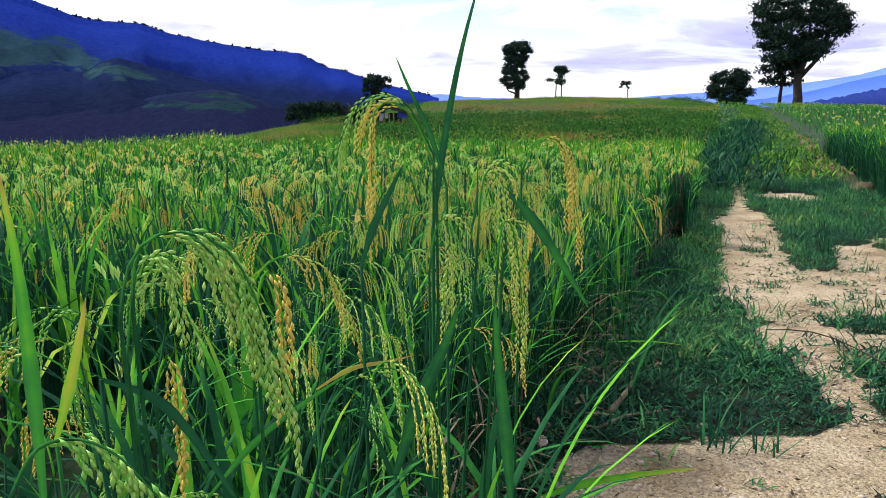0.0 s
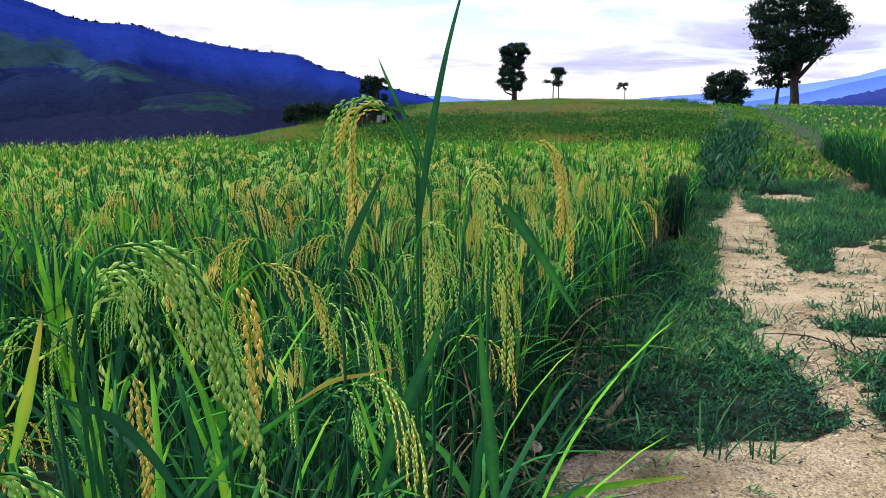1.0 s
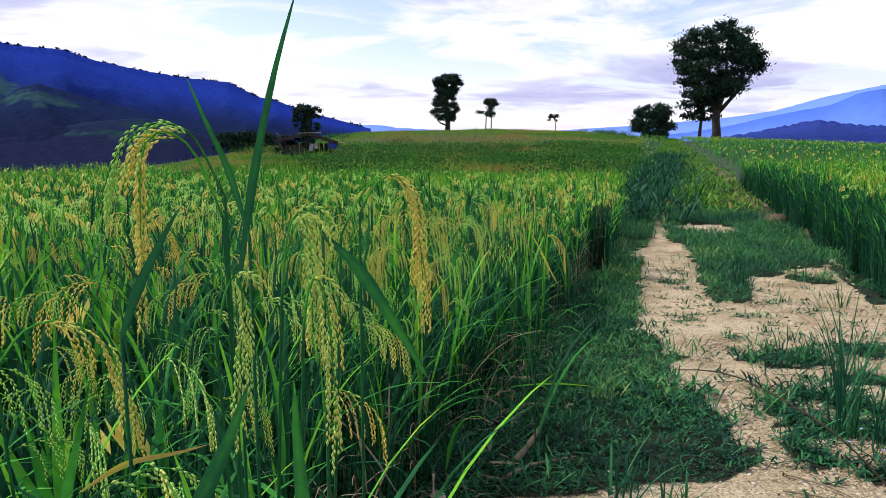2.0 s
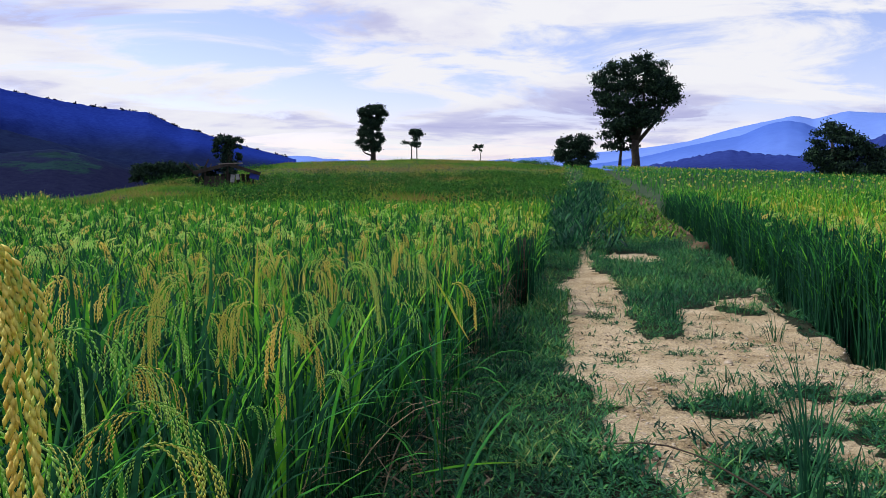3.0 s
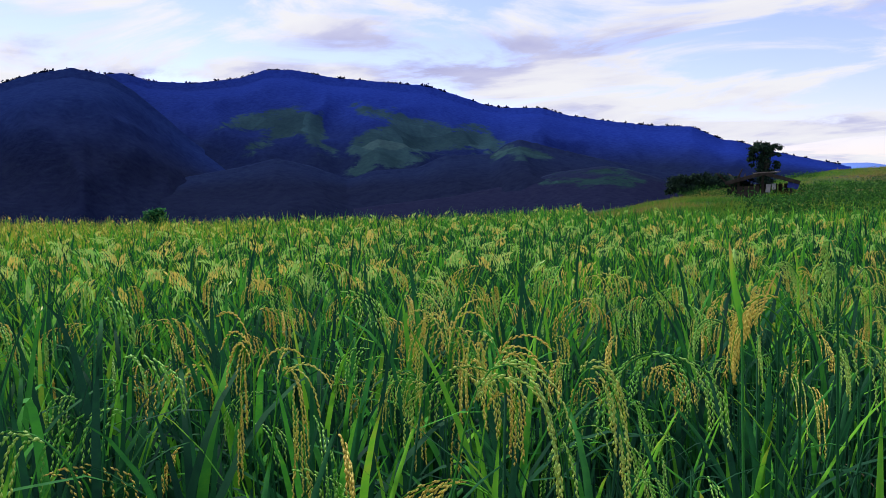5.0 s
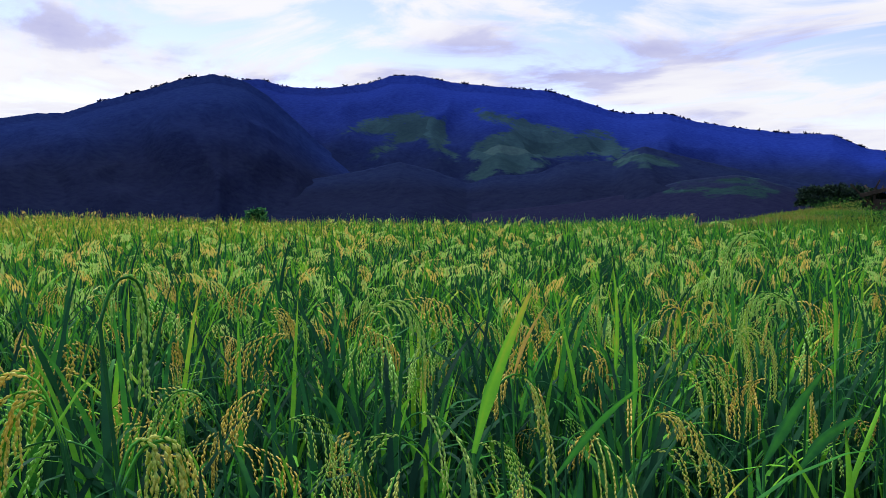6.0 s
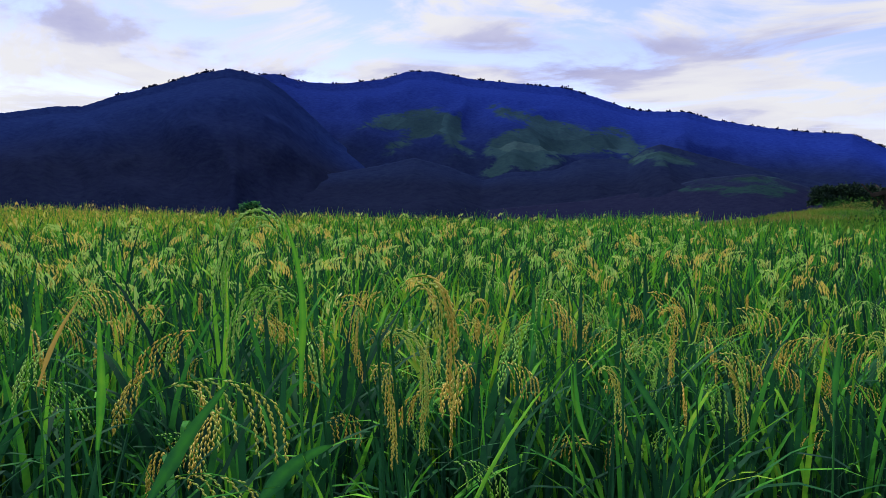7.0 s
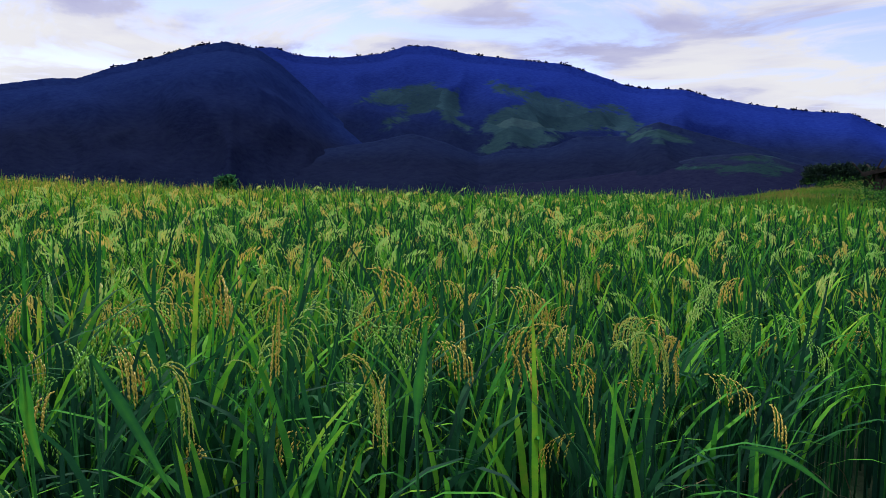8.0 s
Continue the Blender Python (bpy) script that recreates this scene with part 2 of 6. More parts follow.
# blue of the air painted into the mountain's base colour
MOUNTAIN = slope_material("hazed_wooded_slope", (0.0085, 0.015, 0.050), (0.012, 0.030, 0.215), (0.019, 0.046, 0.058))
# nearer copies of the slope, darker: less haze blue put into the colour
SPUR = slope_material("less_hazed_spur", (0.0085, 0.013, 0.038), (0.010, 0.022, 0.098))
SHOULDER = slope_material("less_hazed_shoulder", (0.0085, 0.013, 0.037), (0.010, 0.018, 0.058), (0.018, 0.044, 0.054))
FOOTHILL = slope_material("less_hazed_farmed_slope", (0.011, 0.014, 0.040), (0.012, 0.019, 0.050), (0.015, 0.040, 0.046), 6.0)
# ranges by distance: the farther, the more pale blue haze in the colour
FAR_HAZE = slope_material("far_range_painted_haze", (0.18, 0.29, 0.70), (0.125, 0.22, 0.60), canopy=60.0, bumpy=0.0)
NEXT_HAZE = slope_material("next_range_painted_haze", (0.11, 0.20, 0.58), (0.062, 0.13, 0.47), canopy=40.0, bumpy=0.05)
MID_HAZE = slope_material("near_range_painted_haze", (0.018, 0.030, 0.15), (0.024, 0.042, 0.20))


# ---- mesh helpers ----
def mesh_np(name, V, F, mats, tone=None, smooth=True, mat_index=None):
    """A triangle mesh from arrays, with the point attribute tone."""
    me = bpy.data.meshes.new(name)
    V, F = np.asarray(V, np.float32), np.asarray(F, np.int32)
    me.vertices.add(len(V))
    me.vertices.foreach_set("co", V.ravel())
    me.loops.add(F.size)
    me.loops.foreach_set("vertex_index", F.ravel())
    me.polygons.add(len(F))
    me.polygons.foreach_set("loop_start", np.arange(0, F.size, 3, dtype=np.int32))
    if mat_index is not None:
        me.polygons.foreach_set("material_index", np.asarray(mat_index, np.int32))
    for m in mats:
        me.materials.append(m)
    if tone is not None:
        me.attributes.new("tone", "FLOAT", "POINT").data.foreach_set("value", np.asarray(tone, np.float32))
    me.update(calc_edges=True)
    if smooth:
        me.shade_smooth()
    return me


def joined(parts):
    """Joins (V, F, tone, mat) pieces into one."""
    V, F, T, M, k = [], [], [], [], 0
    for v, f, t, m in parts:
        V.append(v), F.append(f + k), T.append(np.broadcast_to(t, len(v))), M.append(np.full(len(f), m))
        k += len(v)
    return np.concatenate(V), np.concatenate(F), np.concatenate(T), np.concatenate(M)


def spread(templates, pick, places, turns, sizes, tones):
    """Copies of templates (V, F, tone, mat), laid at places with a turn about z, a size and a shift of tone."""
    VV, FF, TT, MM, k = [], [], [], [], 0
    for i, (v, f, t, m) in enumerate(templates):
        sel = np.nonzero(pick == i)[0]
        if not len(sel):
            continue
        c, s = np.cos(turns[sel])[:, None], np.sin(turns[sel])[:, None]
        z = sizes[sel][:, None]
        w = np.stack([(v[:, 0] * c - v[:, 1] * s) * z, (v[:, 0] * s + v[:, 1] * c) * z, v[:, 2] * z], -1) + places[sel][:, None, :]
        VV.append(w.reshape(-1, 3))
        FF.append((f[None] + (np.arange(len(sel)) * len(v))[:, None, None] + k).reshape(-1, 3))
        TT.append((t[None] + tones[sel][:, None]).ravel())
        MM.append(np.tile(m, len(sel)))
        k += len(sel) * len(v)
    return np.concatenate(VV), np.concatenate(FF), np.clip(np.concatenate(TT), 0, 1), np.concatenate(MM)


def ribbon(P, W, side, fold=0.0):
    """A strip along the points P, with half widths W; with a fold it has a middle rib, lowered."""
    P, W, side = np.asarray(P, float), np.asarray(W, float)[:, None], np.asarray(side, float)
    n = len(P)
    if fold:
        d = np.gradient(P, axis=0)
        up = np.cross(d, np.broadcast_to(side, P.shape))
        up /= np.linalg.norm(up, axis=1, keepdims=True) + 1e-9
        V = np.stack([P - side * W, P + up * W * fold, P + side * W], 1).reshape(-1, 3)
        k = 3
    else:
        V = np.stack([P - side * W, P + side * W], 1).reshape(-1, 3)
        k = 2
    F = []
    for i in range(n - 1):
        for j in range(k - 1):
            a = i * k + j
            F += [(a, a + 1, a + k), (a + 1, a + k + 1, a + k)]
    return V, np.array(F)


def tube(P, R, sides=4):
    """A tube along the points P with the radii R, closed at both ends."""
    P = np.asarray(P, float)
    d = np.gradient(P, axis=0)
    d /= np.linalg.norm(d, axis=1, keepdims=True) + 1e-9
    ref = np.array([1.0, 0, 0]) if abs(d[0][0]) < 0.8 else np.array([0, 1.0, 0])
    u = np.cross(d, ref)
    u /= np.linalg.norm(u, axis=1, keepdims=True) + 1e-9
    w = np.cross(d, u)
    a = np.arange(sides) * 2 * np.pi / sides
    R = np.asarray(R, float)[:, None, None]
    V = (P[:, None] + R * (np.cos(a)[None, :, None] * u[:, None] + np.sin(a)[None, :, None] * w[:, None])).reshape(-1, 3)
    F = []
    for i in range(len(P) - 1):
        for j in range(sides):
            a0, b0 = i * sides + j, i * sides + (j + 1) % sides
            F += [(a0, b0, a0 + sides), (b0, b0 + sides, a0 + sides)]
    for j in range(1, sides - 1):
        F += [(0, j + 1, j), (len(V) - sides, len(V) - sides + j, len(V) - sides + j + 1)]
    return V, np.array(F)


def spindles(C, D, L, W, ring):
    """Pointed seeds at the centres C along D, of length L and half width W, with ring points round the middle."""
    C, D = np.asarray(C, float), np.asarray(D, float)
    n = len(C)
    D = D / (np.linalg.norm(D, axis=1, keepdims=True) + 1e-9)
    ref = np.where(np.abs(D[:, :1]) < 0.8, np.array([[1.0, 0, 0]]), np.array([[0, 1.0, 0]]))
    u = np.cross(D, ref)
    u /= np.linalg.norm(u, axis=1, keepdims=True)
    w = np.cross(D, u)
    L, W = np.broadcast_to(L, n)[:, None], np.broadcast_to(W, n)[:, None]
    pts = [C - D * L * 0.5, C + D * L * 0.5]
    for j in range(ring):
        a = 2 * np.pi * j / ring
        pts.append(C - D * L * 0.06 + W * (np.cos(a) * u + np.sin(a) * w))
    V = np.stack(pts, 1).reshape(-1, 3)
    f = []
    for j in range(ring):
        a, b = 2 + j, 2 + (j + 1) % ring
        f += [(0, b, a), (1, a, b)]
    F = (np.array(f)[None] + (np.arange(n) * (ring + 2))[:, None, None]).reshape(-1, 3)
    return V, F


def part(name, me, parent, label="", m=None):
    ob = new(name, me)
    ob.parent = parent
    if m is not None:
        ob.matrix_basis = m
    return tagged(ob, label)


def thing(name, label, category, m=None, group="", kind=""):
    ob = new(name)
    ob.empty_display_size = 0.1
    if m is not None:
        ob.matrix_basis = m
    return tagged(ob, label, category, group, kind)


# ---- the lie of the land ----
EYE = np.array((1.0, 3.0))
FAR = 1.5  # how much farther the rise and what stands on it lie than the near fields' edge
CREST = np.array([  # degrees left of +y, height of the field's skyline over the eye per metre, its distance
    (-100, 0.000, 70), (-40, 0.002, 96), (-27, 0.009, 118), (-20, 0.012, 126), (-15, 0.018, 129), (-8, 0.020, 129), (1.5, 0.015, 120), (6, 0.000, 108),
    (12, -0.011, 78), (20, -0.027, 46), (30, -0.036, 36), (45, -0.032, 36), (57, -0.023, 36), (67, -0.018, 36), (110, -0.012, 40)])
CANOPY = 0.95
FAR_AZ, FAR_CANOPY = [-26, -14, 9, 15], [0.95, 0.45, 0.45, 0.95]  # how high the growth stands at the skyline


LEFT_Y = [-16, -4, 0, 2.5, 3.3, 5.8, 7.6, 9.1, 14, 21.7, 40, 80, 130]
LEFT_X = [-4.9, -1.6, -0.5, 0.20, 0.50, 1.22, 1.92, 2.72, 4.5, 7.1, 14.6, 30.0, 49.2]
RIGHT_Y = [-16, -4, 3, 6, 8, 10.9, 14.4, 21, 40, 77, 130]
RIGHT_X = [0.4, 2.5, 3.6, 4.6, 5.4, 6.6, 7.9, 10.4, 18.3, 31.5, 50.4]


def smooth01(t):
    t = np.clip(t, 0, 1)
    return t * t * (3 - 2 * t)


def land(x, y):
    """The height of the ground."""
    x, y = np.asarray(x, float), np.asarray(y, float)
    dx, dy = x - EYE[0], y - EYE[1]
    r, az = np.hypot(dx, dy), np.degrees(np.arctan2(-dx, dy))
    near = np.interp(y, [-16, -4, 0, 3.3, 7, 12, 16], [0.6, 0.55, 0.5, 0.4, 0.14, 0.11, 0.1])
    slope, R = np.interp(az, CREST[:, 0], CREST[:, 1]), np.interp(az, CREST[:, 0], CREST[:, 2])
    edge = 1.6 + slope * R - np.interp(az, FAR_AZ, FAR_CANOPY)
    start = np.interp(az, [-40, -28, -17, 8, 13], [10, 22, 44, 60, 12])
    z = near + (edge - near) * smooth01((r - start) / (R - start))
    z = z + 0.05 * np.sin(x * 0.31 + 1.3) * np.sin(y * 0.27) * smooth01((r - 6) / 10)
    ditch = np.interp(x - np.interp(y, RIGHT_Y, RIGHT_X) + 0.09 * np.sin(y * 2.3) + 0.06 * np.sin(y * 5.1 + 1), [0.02, 0.24, 0.42, 0.6], [0, 1, 1, 0]) * smooth01((y - 3.5) / 2) * (1 - smooth01((y - 13) / 6))
    z = z - 0.32 * ditch
    past = np.maximum(r - R, 0)
    return z - np.minimum(past * past * 0.01 / (1 + past * 0.05), 75 * smooth01(past / 600))


def left_edge(y):
    return np.interp(y, LEFT_Y, LEFT_X)


def right_edge(y):
    return np.interp(y, RIGHT_Y, RIGHT_X)


def grid_mesh(name, X, Y, Z, mat, extra=None, far=None):
    n, m = X.shape
    V = np.stack([X, Y, Z], -1).reshape(-1, 3)
    i = np.arange(n * m).reshape(n, m)
    a, b, c, d = i[:-1, :-1].ravel(), i[1:, :-1].ravel(), i[1:, 1:].ravel(), i[:-1, 1:].ravel()
    F = np.concatenate([np.stack([a, b, c], 1), np.stack([a, c, d], 1)])
    me = mesh_np(name, V, F, [mat])
    if extra is not None:
        me.attributes.new("cleared", "FLOAT", "POINT").data.foreach_set("value", np.asarray(extra, np.float32).ravel())
    if far is not None:
        me.attributes.new("far", "FLOAT", "POINT").data.foreach_set("value", np.asarray(far, np.float32).ravel())
    return me


def build_ground():
    radii = np.concatenate([np.arange(0, 30, 0.5), np.arange(30, 160, 2.5), np.geomspace(163, 4600, 24)])
    az = np.radians(np.arange(0, 361, 2.5))
    R, A = np.meshgrid(radii, az, indexing="ij")
    X, Y = EYE[0] - R * np.sin(A), EYE[1] + R * np.cos(A)
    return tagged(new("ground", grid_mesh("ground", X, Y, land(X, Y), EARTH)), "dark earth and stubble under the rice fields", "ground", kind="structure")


def build_track():
    y = np.concatenate([np.arange(-15, -3, 0.4), np.arange(-3, 14, 0.09), np.arange(14, 27, 0.4)])
    u = np.linspace(0, 1, 60)
    Yg, U = np.meshgrid(y, u, indexing="ij")
    ragged = np.array([0.22 * noise.noise((0, q * 1.1, 2.0)) + 0.14 * noise.noise((0, q * 3.7, 6.0)) for q in y])[:, None]
    X = left_edge(Yg) - 0.25 + (right_edge(Yg) - left_edge(Yg) + 0.42 + ragged) * U
    bumps = np.array([noise.noise((a * 0.9, b * 0.9, 0.0)) * 0.02 + noise.noise((a * 6, b * 6, 3.0)) * 0.010 for a, b in zip(X.ravel(), Yg.ravel())]).reshape(X.shape)
    Z = land(X, Yg) + 0.03 + bumps
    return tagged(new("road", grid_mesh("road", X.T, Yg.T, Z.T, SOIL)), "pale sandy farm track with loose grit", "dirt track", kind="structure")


def build_bank():
    """Bare brown earth bank on the right of the lane, further up."""
    y = np.arange(12.5, 46, 0.25)
    u = np.linspace(0, 1, 9)
    Yg, U = np.meshgrid(y, u, indexing="ij")
    w = np.array([0.55 + 0.45 * noise.noise((0, q * 0.35, 5.0)) for q in y])[:, None] * smooth01((Yg - 12.5) / 3)
    X = right_edge(Yg) + 0.15 - w * 0.75 * (1 - U)
    Z = land(X, Yg) + 0.0 + 0.16 * np.sin(U * 1.4) + np.array([noise.noise((p * 2.2, q * 2.2, 1.0)) * 0.07 for p, q in zip(X.ravel(), Yg.ravel())]).reshape(X.shape)
    return tagged(new("bank", grid_mesh("bank", X.T, Yg.T, Z.T, BANK)), "bare brown earth bank beside the grassy lane", "bank", kind="structure")


ground = build_ground()
bank = build_bank()
track = build_track()


# ---- mountains ----
def ridged(x, y, z):
    return 1 - 2 * abs(noise.noise((x, y, z)))


def inside(A, E, outline):
    """Signed distance in degrees to a closed outline of (degrees left, degrees up); positive inside."""
    P = np.array(outline, float)
    Q = np.roll(P, -1, 0)
    best, odd = np.full(A.shape, 1e9), np.zeros(A.shape, bool)
    for (x0, y0), (x1, y1) in zip(P, Q):
        u = np.clip(((A - x0) * (x1 - x0) + (E - y0) * (y1 - y0)) / ((x1 - x0) ** 2 + (y1 - y0) ** 2), 0, 1)
        best = np.minimum(best, np.hypot(A - x0 - u * (x1 - x0), E - y0 - u * (y1 - y0)))
        odd ^= ((y0 > E) != (y1 > E)) & (A < (x1 - x0) * (E - y0) / (y1 - y0 + 1e-12) + x0)
    return np.where(odd, best, -best)


def range_mesh(name, profile, near, far, foot, mat, rough=0.05, seed=0.0, relief=0.2, fields=(), step=0.16, rows=48, haze=(0.25, 0.95), right=0.0):
    """A mountain side: its skyline as (degrees left of +y, degrees up) at the distance far, sinking in spurs and gullies to foot at the distance near."""
    profile = np.array(sorted(profile))
    az = np.arange(profile[0, 0], profile[-1, 0] + step, step)
    el = np.interp(az, profile[:, 0], profile[:, 1])
    el = np.convolve(np.pad(el, 1, "edge"), (0.25, 0.5, 0.25), "valid")
    jag = np.array([noise.noise((a * 2.2, seed, 0)) * 0.7 + noise.noise((a * 6.5, seed, 5.0)) * 0.6 + max(0, noise.noise((a * 13.0, seed, 9.0))) * 0.9 for a in az]) * rough
    v = np.concatenate([np.linspace(0, 1, rows), [1.08, 1.3]])
    A, Vv = np.meshgrid(az, v, indexing="ij")
    top = 1.7 + far * np.tan(np.radians(el))[:, None]
    D = near + (far - near) * Vv
    rise = np.clip(Vv, 0, 1)
    spurs = np.array([0.6 * ridged(a * 0.075 + 0.5 * b + seed, b * 1.0, seed) + 0.32 * ridged(a * 0.17 - 0.7 * b, b * 2.2 + seed, 3.0) + 0.13 * ridged(a * 0.4 + 0.8 * b, b * 5.0 + seed, 6.0) + 0.06 * noise.noise((a * 1.1, b * 11.0 + seed, 8.0)) for a, b in zip(A.ravel(), Vv.ravel())]).reshape(A.shape)
    shape = rise ** 1.1 + (spurs - 0.35) * relief * np.sin(np.pi * rise) ** 0.8
    cap = D / far * 0.975
    shape = np.where((Vv < 0.97) & (shape > cap - 0.08), cap - 0.08 * np.exp(-(shape - cap + 0.08) / 0.08), shape)
    Z = foot + (top - foot) * shape + far * np.radians(jag)[:, None] * rise ** 14 - np.maximum(Vv - 1, 0) * 900
    X, Y = -D * np.sin(np.radians(A)), D * np.cos(np.radians(A))
    E = np.degrees(np.arctan2(Z - 1.7, D))
    cl = np.full(A.shape, -1.0)
    for outline in fields:
        cl = np.maximum(cl, 0.5 + inside(A, E, outline) * 1.1)
    # share of painted haze in the colour, growing towards the skyline
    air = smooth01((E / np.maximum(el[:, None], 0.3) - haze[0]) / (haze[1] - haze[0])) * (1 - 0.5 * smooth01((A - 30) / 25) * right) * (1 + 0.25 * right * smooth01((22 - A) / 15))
    return grid_mesh(name, X, Y, Z, mat, cl, air)


MAIN = [(0.3, 0.9), (0.8, 1.06), (4.8, 2.05), (7.3, 2.9), (8.1, 3.0), (10.2, 4.0), (12.7, 4.16), (15.8, 4.6), (18.7, 5.12), (20.5, 5.69), (23.2, 5.79), (24.4, 6.0), (26.7, 6.82), (28.7, 7.47),
        (32.8, 7.86), (35.6, 8.13), (38.1, 8.63), (40.1, 8.6), (41.7, 8.07), (44.9, 7.64), (47.7, 7.72), (49.3, 8.2), (54, 7.8), (60.0, 5.9), (66.7, 4.3), (85, 3.2), (120, 1.5)]
SPUR_LINE = [(36, -1.2), (39, 0.2), (42.5, 1.9), (45.0, 3.6), (47.1, 5.6), (48.8, 7.1), (50.2, 7.95), (52.4, 8.42), (54.8, 7.92), (56.5, 7.28), (60.1, 6.16), (61.8, 5.45), (63.5, 5.36), (66.7, 4.72), (80, 4.0), (120, 1.0)]
SHOULDER_LINE = [(6, -1.2), (9.5, 0.2), (12.0, 0.9), (15.5, 1.75), (19.5, 2.8), (22.0, 3.5), (23.0, 3.2), (24.0, 2.5), (27.5, 2.45), (29.5, 1.6), (32.5, 1.5), (34.5, 0.9), (37.0, 1.9), (39.5, 2.5), (42.0, 1.9), (46.0, 1.2), (52.0, 0.2), (58, -1.0)]
WEST_FIELD = [(43.8, 4.6), (41.3, 5.7), (38.1, 6.1), (36.2, 5.5), (35.9, 3.5), (35.1, 2.6), (36.4, 2.95), (37.7, 3.9), (39.4, 3.9), (40.3, 3.2), (42.4, 2.5), (41.5, 3.35), (39.9, 4.1), (42.3, 4.7)]
EAST_FIELD = [(34.1, 6.2), (32.6, 6.1), (30.5, 5.5), (27.3, 4.7), (24.3, 4.3), (23.3, 3.2), (23.5, 2.55), (27.7, 2.9), (29.7, 2.7), (28.3, 2.45), (29.9, 1.7), (31.5, 1.55), (32.2, 2.05), (33.8, 1.15), (34.9, 1.15), (33.8, 2.3), (34.5, 2.9), (33.7, 4.0), (31.5, 4.9), (33.3, 5.5)]
FOOT_FIELD = [(20.6, 0.35), (18.0, 0.7), (15.0, 0.62), (13.0, 0.35), (14.5, -0.1), (17.6, 0.0)]
FOOT_TERRACE = [(19.6, 0.92), (17.2, 1.28), (14.8, 1.12), (13.2, 0.75), (15.2, 0.86), (17.4, 0.92)]
tagged(new("backdrop", range_mesh("mountain", MAIN, 1000, 1900, -60, MOUNTAIN, fields=[WEST_FIELD, EAST_FIELD], right=1.0)), "long wooded mountain, haze blue painted in, with cleared green fields on its slope", "mountain", kind="structure")
tagged(new("backdrop", range_mesh("spur", SPUR_LINE, 700, 1350, -55, SPUR, seed=4.0, relief=0.26)), "wooded spur in front of the mountain, less haze painted in", "mountain", kind="structure")
tagged(new("backdrop", range_mesh("shoulder", SHOULDER_LINE, 560, 1040, -50, SHOULDER, seed=21.0, relief=0.22, rows=40, haze=(0.1, 1.0), fields=[[(24.0, 2.3), (22.6, 3.3), (20.6, 2.6), (19.8, 2.1), (22.0, 2.2)]])), "wooded shoulder at the mountain's foot, little haze painted in", "hill", kind="structure")
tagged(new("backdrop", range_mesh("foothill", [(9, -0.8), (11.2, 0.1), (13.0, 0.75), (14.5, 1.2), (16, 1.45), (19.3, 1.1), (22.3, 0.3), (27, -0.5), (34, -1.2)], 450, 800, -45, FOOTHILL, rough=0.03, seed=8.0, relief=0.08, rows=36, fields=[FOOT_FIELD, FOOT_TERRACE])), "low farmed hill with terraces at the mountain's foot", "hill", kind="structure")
tagged(new("backdrop", range_mesh("far_range", [(-75, 1.5), (-60, 2.6), (-50, 3.3), (-45, 3.5), (-39.4, 3.88), (-37.1, 4.06), (-35.3, 3.61), (-34.1, 3.86), (-32.2, 3.49), (-30.4, 3.11), (-27.5, 2.26), (-24.5, 1.81), (-19, 1.3), (-15.8, 1.09), (-12, 0.8), (-4, 0.9), (-1.5, 1.0), (-0.5, 1.18), (1.5, 1.15), (3, 0.9)], 2600, 4200, -70, FAR_HAZE, rough=0.035, seed=12.0, rows=30, haze=(0.2, 1.1), step=0.2)), "far mountain range with pale blue haze painted in", "mountain", kind="structure")
tagged(new("backdrop", range_mesh("next_range", [(-75, 1.6), (-50, 1.9), (-39.5, 2.05), (-37.3, 2.45), (-35.6, 2.95), (-34.6, 3.4), (-33.7, 3.55), (-32.5, 3.35), (-30.8, 2.6), (-29.0, 2.25), (-26.8, 1.8), (-24.9, 1.3), (-22, 0.8), (-17, 0.3)], 1900, 3200, -60, NEXT_HAZE, rough=0.045, seed=14.0, rows=26, haze=(0.2, 1.1), step=0.2)), "mountain in front of the far range, with blue haze painted in", "mountain", kind="structure")
tagged(new("backdrop", range_mesh("near_range", [(-75, 2.0), (-50, 3.2), (-39.2, 2.5), (-37, 1.5), (-35, 1.2), (-32.3, 1.35), (-30.1, 1.66), (-28.3, 1.29), (-26, 0.8), (-23, 0.3), (-18, 0.0)], 800, 1500, -50, MID_HAZE, rough=0.13, seed=16.0, rows=26, step=0.15)), "wooded hills with deep blue haze painted in", "hill", kind="structure")


def ridge_trees():
    """Small trees along the mountain's skyline."""
    r = np.random.RandomState(61)
    prof = np.array(MAIN)
    n = 900
    az = r.uniform(1, 60, n)
    az = az[np.array([noise.noise((a * 1.1, 2.0, 0)) for a in az]) > 0.0]
    el = np.interp(az, prof[:, 0], prof[:, 1])
    spur = np.array(SPUR_LINE)
    el2 = np.interp(az, spur[:, 0], spur[:, 1])
    front = (el2 > el) & (az > 49)
    el, D = np.where(front, el2, el), np.where(front, 1345.0, 1893.0)
    h = 2.2 + 5 * r.rand(len(az)) ** 2 * np.where(front, 0.7, 1.0)
    z = 1.7 + D * np.tan(np.radians(el)) + h * 0.15
    C = np.column_stack([-D * np.sin(np.radians(az)), D * np.cos(np.radians(az)), z])
    k = np.repeat(np.arange(len(h)), 4)
    q = r.normal(size=(len(k), 3)) * np.array([0.32, 0.32, 0.22]) * h[k][:, None]
    V, F = spindles(C[k] + q, r.normal(size=(len(k), 3)), h[k] * 0.75, h[k] * 0.32, 6)
    return tagged(new("backdrop", mesh_np("ridge_trees", V, F, [SPUR], smooth=False)), "scattered small trees along the mountain's skyline", "trees", kind="structure")


ridge_trees()


# ---- rice: leaves, panicles, stalks ----
rng = np.random.RandomState(7)


